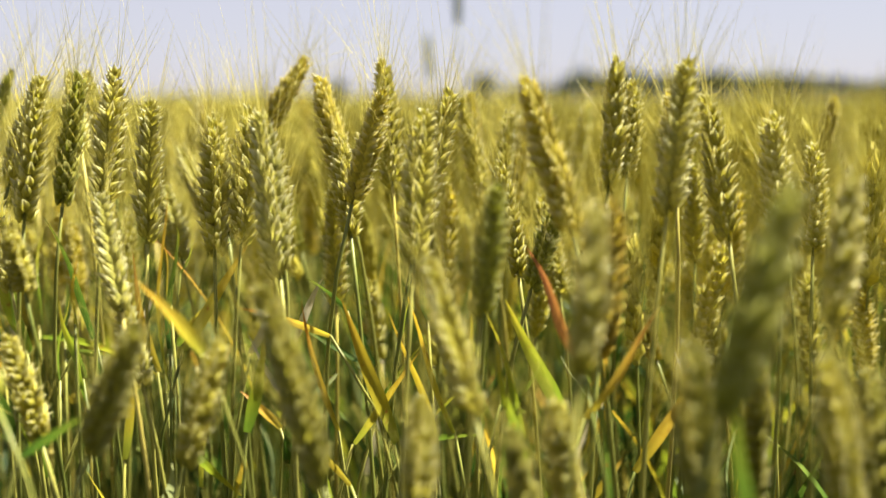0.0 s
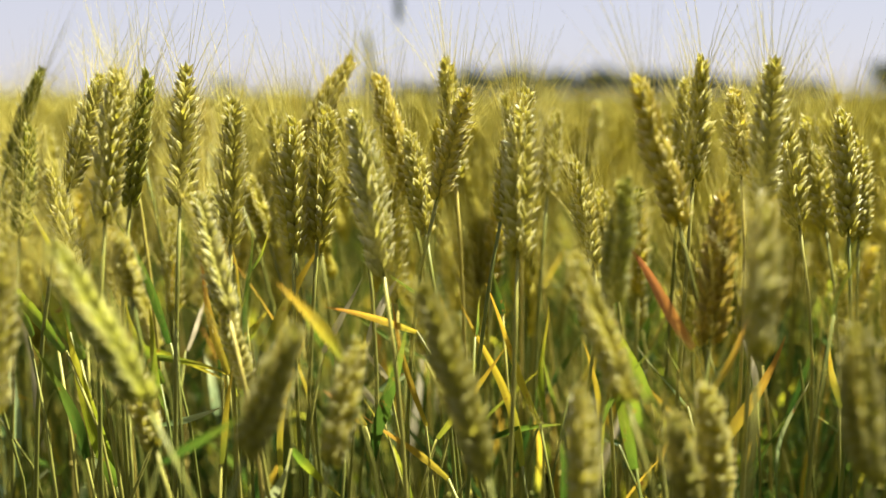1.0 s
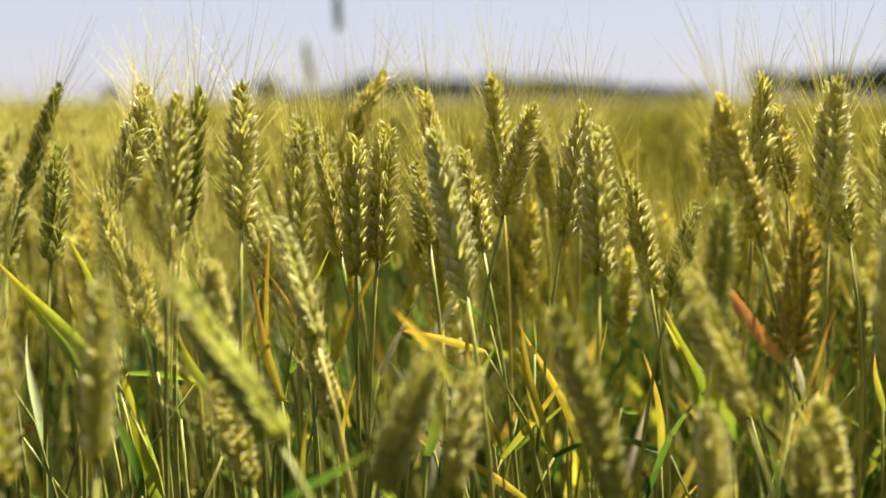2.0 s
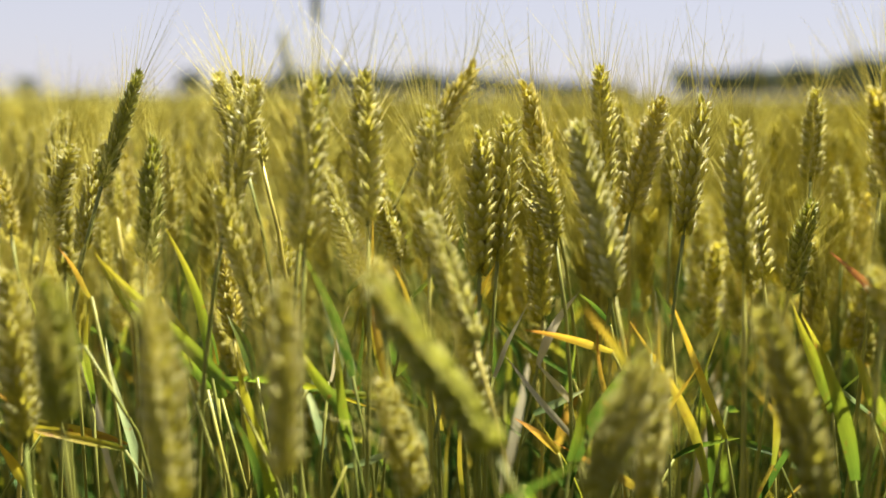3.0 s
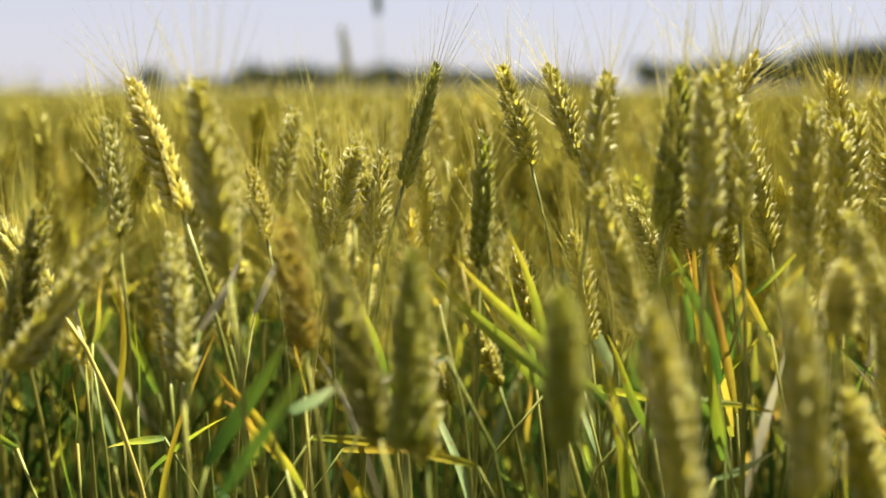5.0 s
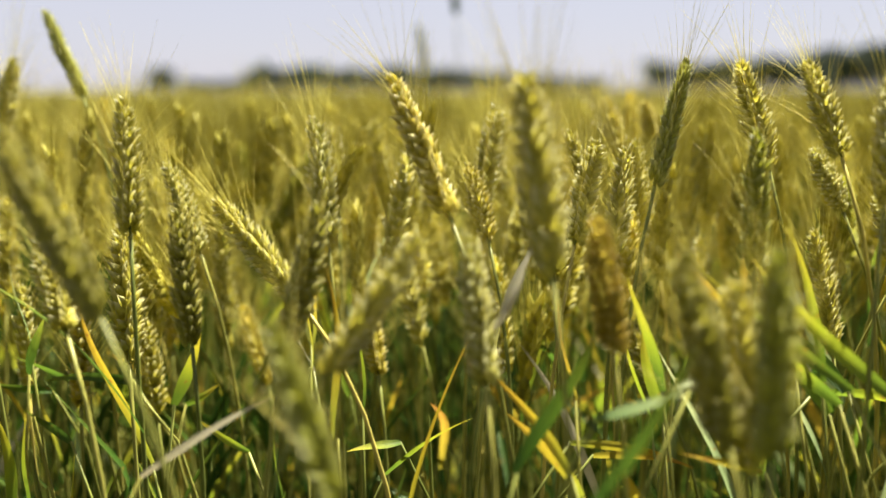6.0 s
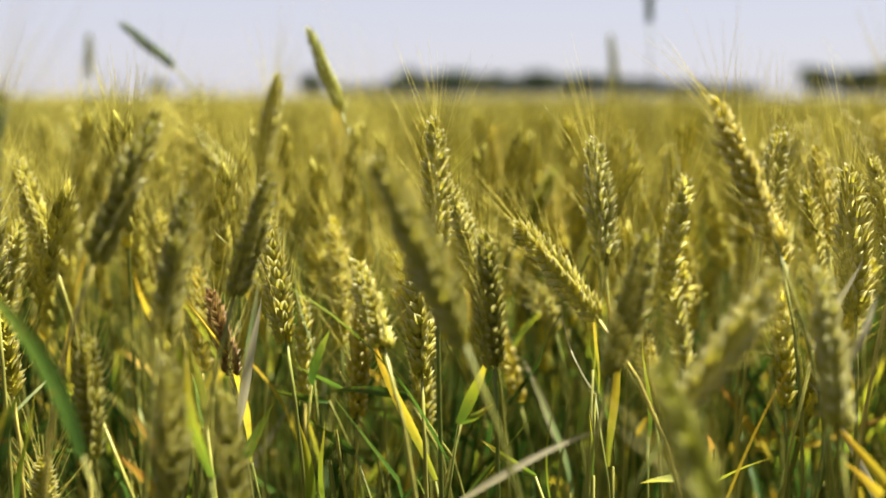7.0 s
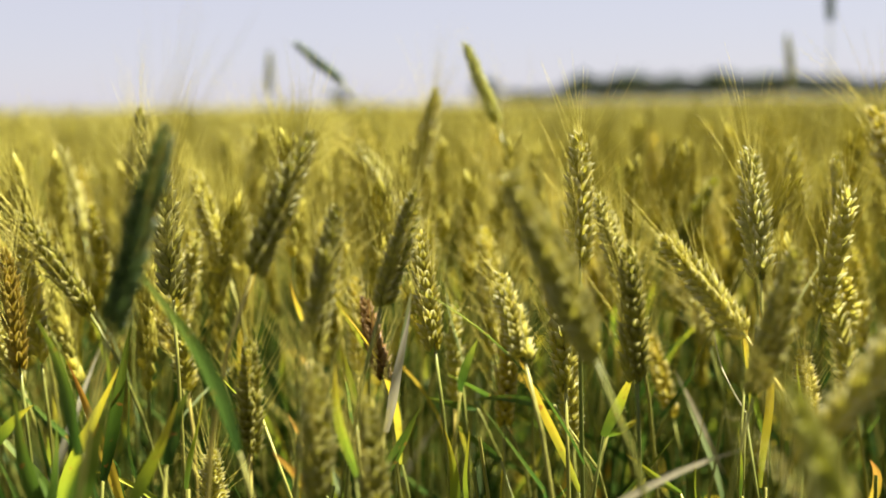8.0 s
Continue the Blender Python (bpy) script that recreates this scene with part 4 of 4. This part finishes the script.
leaf((-0.763, 0.861, 0.669), (-0.752, 0.862, 0.732), "blue", 0.0064, 0.00, 16, 94)
leaf((-0.581, 0.734, 0.624), (-0.611, 0.763, 0.639), "lime", 0.0057, 0.01, -19, 78)
leaf((-0.999, 0.714, 0.667), (-0.973, 0.716, 0.694), "lime", 0.0084, 0.06, -1, 66)
leaf((-0.895, 0.639, 0.653), (-0.869, 0.657, 0.715), "lime", 0.0083, -0.02, 6, 98)
leaf((-0.774, 0.648, 0.673), (-0.785, 0.657, 0.734), "lime", 0.0083, -0.03, -25, 90)
leaf((-0.800, 0.671, 0.649), (-0.818, 0.650, 0.688), "orange", 0.0069, 0.02, -12, 84)
leaf((-0.772, 0.744, 0.626), (-0.745, 0.750, 0.674), "green", 0.0083, -0.02, -24, 98)
leaf((-0.615, 0.803, 0.637), (-0.592, 0.804, 0.649), "lime", 0.0063, -0.03, 21, 88)
leaf((-0.897, 0.577, 0.677), (-0.876, 0.581, 0.738), "green", 0.0133, 0.00, -23, 81)
leaf((-0.879, 0.664, 0.676), (-0.866, 0.670, 0.716), "green", 0.0103, 0.05, -24, 121)
leaf((-0.941, 0.657, 0.643), (-0.939, 0.673, 0.700), "green", 0.0083, 0.06, -28, 112)
leaf((-0.903, 0.687, 0.659), (-0.925, 0.731, 0.726), "green", 0.0053, 0.02, 35, 73)
leaf((-0.882, 0.711, 0.641), (-0.873, 0.722, 0.701), "lime", 0.0103, 0.00, -28, 67)
leaf((-0.782, 0.731, 0.673), (-0.794, 0.758, 0.703), "green", 0.0076, -0.01, -4, 124)
leaf((-0.652, 0.807, 0.657), (-0.708, 0.828, 0.656), "green", 0.0072, 0.05, -14, 80)
leaf((-0.690, 0.794, 0.623), (-0.720, 0.838, 0.635), "green", 0.0079, -0.03, 31, 69)
leaf((-0.704, 0.855, 0.640), (-0.744, 0.827, 0.660), "green", 0.0065, -0.02, 32, 76)
leaf((-0.650, 0.829, 0.651), (-0.695, 0.831, 0.658), "green", 0.0065, 0.01, 4, 81)
leaf((-0.691, 0.850, 0.649), (-0.732, 0.860, 0.667), "green", 0.0057, 0.04, 34, 110)
leaf((-0.251, 0.579, 0.678), (-0.264, 0.623, 0.710), "green", 0.0107, -0.01, -23, 62)
leaf((0.014, 0.527, 0.705), (0.008, 0.542, 0.731), "green", 0.0083, 0.05, 4, 59)
leaf((0.001, 0.495, 0.628), (0.051, 0.496, 0.637), "green", 0.0068, 0.05, -18, 73)
leaf((-0.069, 0.558, 0.644), (-0.046, 0.528, 0.668), "blue", 0.0063, -0.00, -12, 102)
leaf((0.063, 0.531, 0.645), (0.083, 0.544, 0.635), "green", 0.0070, -0.03, 6, 51)
leaf((-0.124, 0.440, 0.649), (-0.097, 0.458, 0.611), "lime", 0.0068, -0.02, -13, 59)
leaf((-0.165, 0.562, 0.677), (-0.144, 0.555, 0.705), "lime", 0.0070, 0.00, -13, 73)
leaf((-0.919, 0.650, 0.688), (-0.940, 0.655, 0.762), "green", 0.0090, 0.04, -1, 80)
leaf((-0.935, 0.715, 0.645), (-0.911, 0.719, 0.746), "green", 0.0090, -0.00, -11, 79)
leaf((-0.939, 0.754, 0.612), (-0.963, 0.744, 0.712), "orange", 0.0083, 0.01, 0, 86)
leaf((-0.946, 0.660, 0.646), (-0.959, 0.662, 0.717), "green", 0.0103, -0.02, 38, 59)
leaf((-0.439, 0.537, 0.697), (-0.417, 0.482, 0.730), "blue", 0.0075, -0.02, -20, 60)
leaf((-0.646, 0.647, 0.653), (-0.580, 0.616, 0.699), "dry", 0.0048, 0.02, -3, 83)
leaf((-0.473, 0.586, 0.730), (-0.448, 0.596, 0.767), "dry", 0.0055, -0.02, 14, 106)
leaf((-0.432, 0.575, 0.652), (-0.462, 0.612, 0.702), "yellow", 0.0070, 0.02, -9, 69)
leaf((-0.475, 0.548, 0.670), (-0.429, 0.554, 0.741), "green", 0.0105, -0.02, 8, 92)
leaf((-0.415, 0.606, 0.682), (-0.418, 0.626, 0.736), "orange", 0.0055, 0.02, -15, 115)
leaf((-0.624, 0.767, 0.650), (-0.605, 0.763, 0.698), "lime", 0.0095, -0.02, 2, 78)
leaf((-0.371, 0.587, 0.688), (-0.386, 0.604, 0.752), "lime", 0.0085, 0.02, 19, 101)
leaf((-0.295, 0.530, 0.697), (-0.346, 0.612, 0.762), "lime", 0.0085, -0.02, -4, 64)
leaf((-0.007, 0.488, 0.635), (-0.037, 0.462, 0.733), "yellow", 0.0115, 0.02, 13, 87)
leaf((0.101, 0.473, 0.657), (0.062, 0.466, 0.732), "lime", 0.0110, -0.02, -10, 110)
leaf((0.097, 0.393, 0.716), (0.071, 0.452, 0.766), "rust", 0.0090, 0.02, 7, 73)
leaf((-0.146, 0.513, 0.688), (-0.107, 0.537, 0.754), "yellow", 0.0095, -0.02, -16, 96)
leaf((0.047, 0.541, 0.621), (0.039, 0.511, 0.717), "lime", 0.0085, 0.02, 1, 119)
leaf((0.098, 0.382, 0.689), (0.141, 0.406, 0.742), "orange", 0.0070, -0.02, 18, 82)
leaf((-0.047, 0.494, 0.703), (-0.105, 0.495, 0.720), "orange", 0.0060, 0.02, -5, 105)
leaf((-0.035, 0.573, 0.662), (-0.106, 0.553, 0.718), "green", 0.0048, -0.02, 12, 68)
leaf((-0.234, 0.527, 0.662), (-0.243, 0.569, 0.712), "lime", 0.0085, 0.02, -11, 91)
leaf((-0.182, 0.625, 0.721), (-0.166, 0.573, 0.762), "lime", 0.0080, -0.02, 6, 114)
leaf((-0.331, 0.548, 0.650), (-0.386, 0.545, 0.670), "yellow", 0.0055, 0.02, -17, 77)
leaf((0.135, 0.235, 0.689), (0.136, 0.254, 0.745), "green", 0.0140, 0.02, 15, 70)

# ---- the rest of the crop ----
def depth(x, y):
    """How far a place lies from the camera's line."""
    ax, ay, bx, by = 0.06, -0.15, -0.74, 0.19
    f = max(0.0, min(1.0, ((x - ax) * (bx - ax) + (y - ay) * (by - ay)) / ((bx - ax) ** 2 + (by - ay) ** 2)))
    return math.hypot(x - ax - f * (bx - ax), y - ay - f * (by - ay))


r = random.Random(11)
near = 0
while near < 150:
    x, y = r.uniform(-1.6, 1.2), r.uniform(0.45, 1.8)
    d = depth(x, y)
    if not 0.66 < d < 1.4 or any(math.hypot(x - a, y - c) < 0.035 for a, c in plants):
        continue
    h = r.gauss(0.705, 0.03)
    lean = abs(r.gauss(0, 14))
    a = r.uniform(0, 6.28)
    n = r.uniform(0.08, 0.105)
    foot = Vector((x, y, min(h, 0.715 if d < 0.9 else 0.76)))
    tip = foot + Vector((math.sin(radians(lean)) * math.cos(a), math.sin(radians(lean)) * math.sin(a), math.cos(radians(lean)))) * n
    wheat(foot, tip, r.choice(("olive", "olive", "olive", "gold", "gold", "green", "pale")), r.uniform(0, 180), r.randrange(4), False, r.choice((0, 0, 1)), r.random() < 0.15)
    near += 1

# shorter plants that close the gaps under the tall ears
r = random.Random(17)
short = 0
while short < 85:
    x, y = r.uniform(-1.15, 0.6), r.uniform(0.4, 1.35)
    d = depth(x, y)
    if not 0.66 < d < 0.95 or any(math.hypot(x - a, y - c) < 0.026 for a, c in plants):
        continue
    lean, a, n = abs(r.gauss(0, 15)), r.uniform(0, 6.28), r.uniform(0.075, 0.10)
    foot = Vector((x, y, min(r.gauss(0.662, 0.022), 0.70)))
    tip = foot + Vector((math.sin(radians(lean)) * math.cos(a), math.sin(radians(lean)) * math.sin(a), math.cos(radians(lean)))) * n
    wheat(foot, tip, r.choice(("olive", "olive", "gold", "olive", "pale", "shade_olive")), r.uniform(0, 180), r.randrange(4), False, r.choice((0, 1)), r.random() < 0.3)
    short += 1

# shoots and leaves low in the crop
r = random.Random(12)
for k in range(250):
    x, y = r.uniform(-1.3, 0.9), r.uniform(0.55, 1.35)
    if depth(x, y) < 0.55:
        continue
    z = r.uniform(0.38, 0.64)
    a, reach = r.uniform(0, 6.28), r.uniform(0.02, 0.08)
    leaf((x, y, z), (x + math.cos(a) * reach, y + math.sin(a) * reach, min(z + r.uniform(0.06, 0.17), 0.74)),
         r.choice(("green", "green", "green", "green", "lime", "lime", "yellow", "yellow", "blue", "orange", "dry")), r.uniform(0.006, 0.013), r.uniform(-0.03, 0.10), r.uniform(-50, 50), r.uniform(-90, 90))


def scatter(n, lo, hi, seed, spread_deg=(-180, 180), base=(0.705, 0.03), cap=0.74):
    """Poses of ears' feet in a ring round the camera's line, more of them ahead."""
    r = random.Random(seed)
    out = []
    while len(out) < n:
        rad = math.sqrt(r.uniform(lo * lo, hi * hi))
        az = radians(r.uniform(*spread_deg))
        x, y = -0.3 + rad * math.sin(az), 0.1 + rad * math.cos(az)
        if depth(x, y) < lo * 0.85:
            continue
        lean, a = abs(r.gauss(0, 13)), r.uniform(0, 6.28)
        z = min(r.gauss(*base), cap)
        m = along((x, y, z), (math.sin(radians(lean)) * math.cos(a), math.sin(radians(lean)) * math.sin(a), math.cos(radians(lean))), r.uniform(0, 360), r.uniform(0.8, 1.08))
        out.append(np.array(m))
    return out


def coarse_ear(n, sides, fat=1.0):
    b = Build()
    for i in range(n):
        a = math.pi * i + 0.3 * i
        z = 0.088 * i / n
        b.tube([(0, 0, z), (0.004 * math.cos(a), 0.004 * math.sin(a), z + 0.006), (0.006 * math.cos(a), 0.006 * math.sin(a), z + 0.016)], [0.002 * fat, 0.0042 * fat, 0.0006], sides, False)
    return b


def coarse_awns(n):
    b = Build()
    for i in range(n):
        a = 2.4 * i
        z = 0.02 + 0.07 * i / n
        o = Vector((math.cos(a), math.sin(a), 0))
        b.tube([o * 0.005 + Vector((0, 0, z)), o * (0.016 + 0.004 * (i % 3)) + Vector((0, 0, z + 0.05 + 0.006 * (i % 2)))], [0.0004, 0.0001], 3, False)
    return b


spindle = Build()
spindle.tube([(0, 0, 0), (0.001, 0, 0.02), (-0.001, 0.001, 0.045), (0.001, -0.001, 0.07), (0, 0, 0.1)], [0.003, 0.0072, 0.0062, 0.006, 0.0012], 3, False)
stalk = Build()
stalk.tube([(0.02, 0.01, -0.72), (0.006, 0.003, -0.3), (0, 0, 0)], [0.0018, 0.0017, 0.0013], 4, False)
tuft = Build()
for k in range(3):
    a = 2.1 * k
    q = blade_build((0, 0, -0.42 + 0.12 * k), (math.cos(a) * 0.07, math.sin(a) * 0.07, -0.27 + 0.11 * k), 0.008, 0.08, 40, 20 * k, 0.25, 2)
    tuft.add(q, Matrix())

def behind(n, lo, hi, seed):
    r = random.Random(seed)
    out = []
    while len(out) < n:
        x, y = r.uniform(-2.2, 2.0), r.uniform(0.5, 2.4)
        if not lo < depth(x, y) < hi or any(math.hypot(x - a, y - c) < 0.012 for a, c in plants):
            continue
        lean, a = abs(r.gauss(0, 13)), r.uniform(0, 6.28)
        out.append(np.array(along((x, y, min(r.gauss(0.695, 0.05), 0.75)), (math.sin(radians(lean)) * math.cos(a), math.sin(radians(lean)) * math.sin(a), math.cos(radians(lean))), r.uniform(0, 360), r.uniform(0.8, 1.05))))
    return out


def underfoot(n, seed, top):
    """Feet of stalks close to the camera's line: full height behind it, short shoots before it."""
    r = random.Random(seed)
    out = []
    while len(out) < n:
        x, y = r.uniform(-1.5, 0.8), r.uniform(-0.85, 0.6)
        d = depth(x, y)
        back_of = y < -0.02 - 0.425 * x - 0.22  # the far side of the camera's line
        if not 0.14 < d < 0.6 or (back_of and d < 0.2) or back_of != (top > 0.65):
            continue
        lean, a = abs(r.gauss(0, 12)), r.uniform(0, 6.28)
        z = min(r.gauss(top, 0.04), top + 0.03)
        out.append(np.array(along((x, y, z), (math.sin(radians(lean)) * math.cos(a), math.sin(radians(lean)) * math.sin(a), math.cos(radians(lean))), r.uniform(0, 360), r.uniform(0.8, 1.05))))
    return out


low_near, tall_near = underfoot(420, 51, 0.50), underfoot(420, 52, 0.70)
beside = tall_near + scatter(1300, 0.62, 1.5, 41, (78, 288)) + scatter(5200, 1.4, 5.0, 23, (58, 324)) + scatter(5200, 4.5, 9.0, 42, (58, 324))
crowd = behind(830, 0.8, 1.9, 31) + behind(150, 0.68, 0.95, 33)
mass("wheat_ears_behind", coarse_ear(19, 4, 1.1), crowd, HUSK["crowd"], "close-standing yellow-green ripening wheat ears", "wheat")
mass("wheat_beards_behind", coarse_awns(56), crowd, AWN_FIELD, "straw-coloured bristles of the close-standing ears", "wheat")
mid = scatter(2300, 1.8, 4.2, 21, (-36, 58))
mass("wheat_ears", coarse_ear(10, 4, 1.1), mid, HUSK["far"], "dense yellow-green ripening wheat ears", "wheat")
mass("wheat_awns", coarse_awns(40), mid, AWN_FIELD, "fine straw-coloured bristles of the wheat crop", "wheat")
low_stalks = scatter(800, 0.62, 1.7, 22, (-60, 75), (0.60, 0.05), 0.66)
mass("wheat_stalks", stalk, crowd + mid + low_stalks + low_near, STEM, "thin green wheat stalks of the standing crop", "wheat")
mass("wheat_leaves", tuft, low_near + crowd[:420] + crowd[600:] + mid[:1500] + low_stalks[:480] + low_stalks[660:] + scatter(900, 0.75, 1.9, 27, (-60, 75), (0.66, 0.04), 0.72) + beside[:1700], BLADE["shaded"], "narrow green leaves low in the standing crop, darkened as if shaded", "wheat")
mass("wheat_leaves_dry", tuft, crowd[420:460] + mid[1500:1600] + low_stalks[480:580], BLADE["yellow"], "narrow yellowed leaves low in the standing crop", "wheat")
mass("wheat_leaves_light", tuft, crowd[460:600] + mid[1600:1720] + low_stalks[580:660], BLADE["lime"], "narrow light green leaves low in the standing crop", "wheat")
round_about = beside + scatter(7500, 4.0, 14.0, 24, (-36, 58))
mass("wheat_ears_far", spindle, round_about, HUSK["far"], "yellow-green wheat ears farther off in the field", "wheat")
mass("wheat_stalks_far", stalk, round_about[:9000], STEM, "thin green stalks farther off in the field", "wheat")
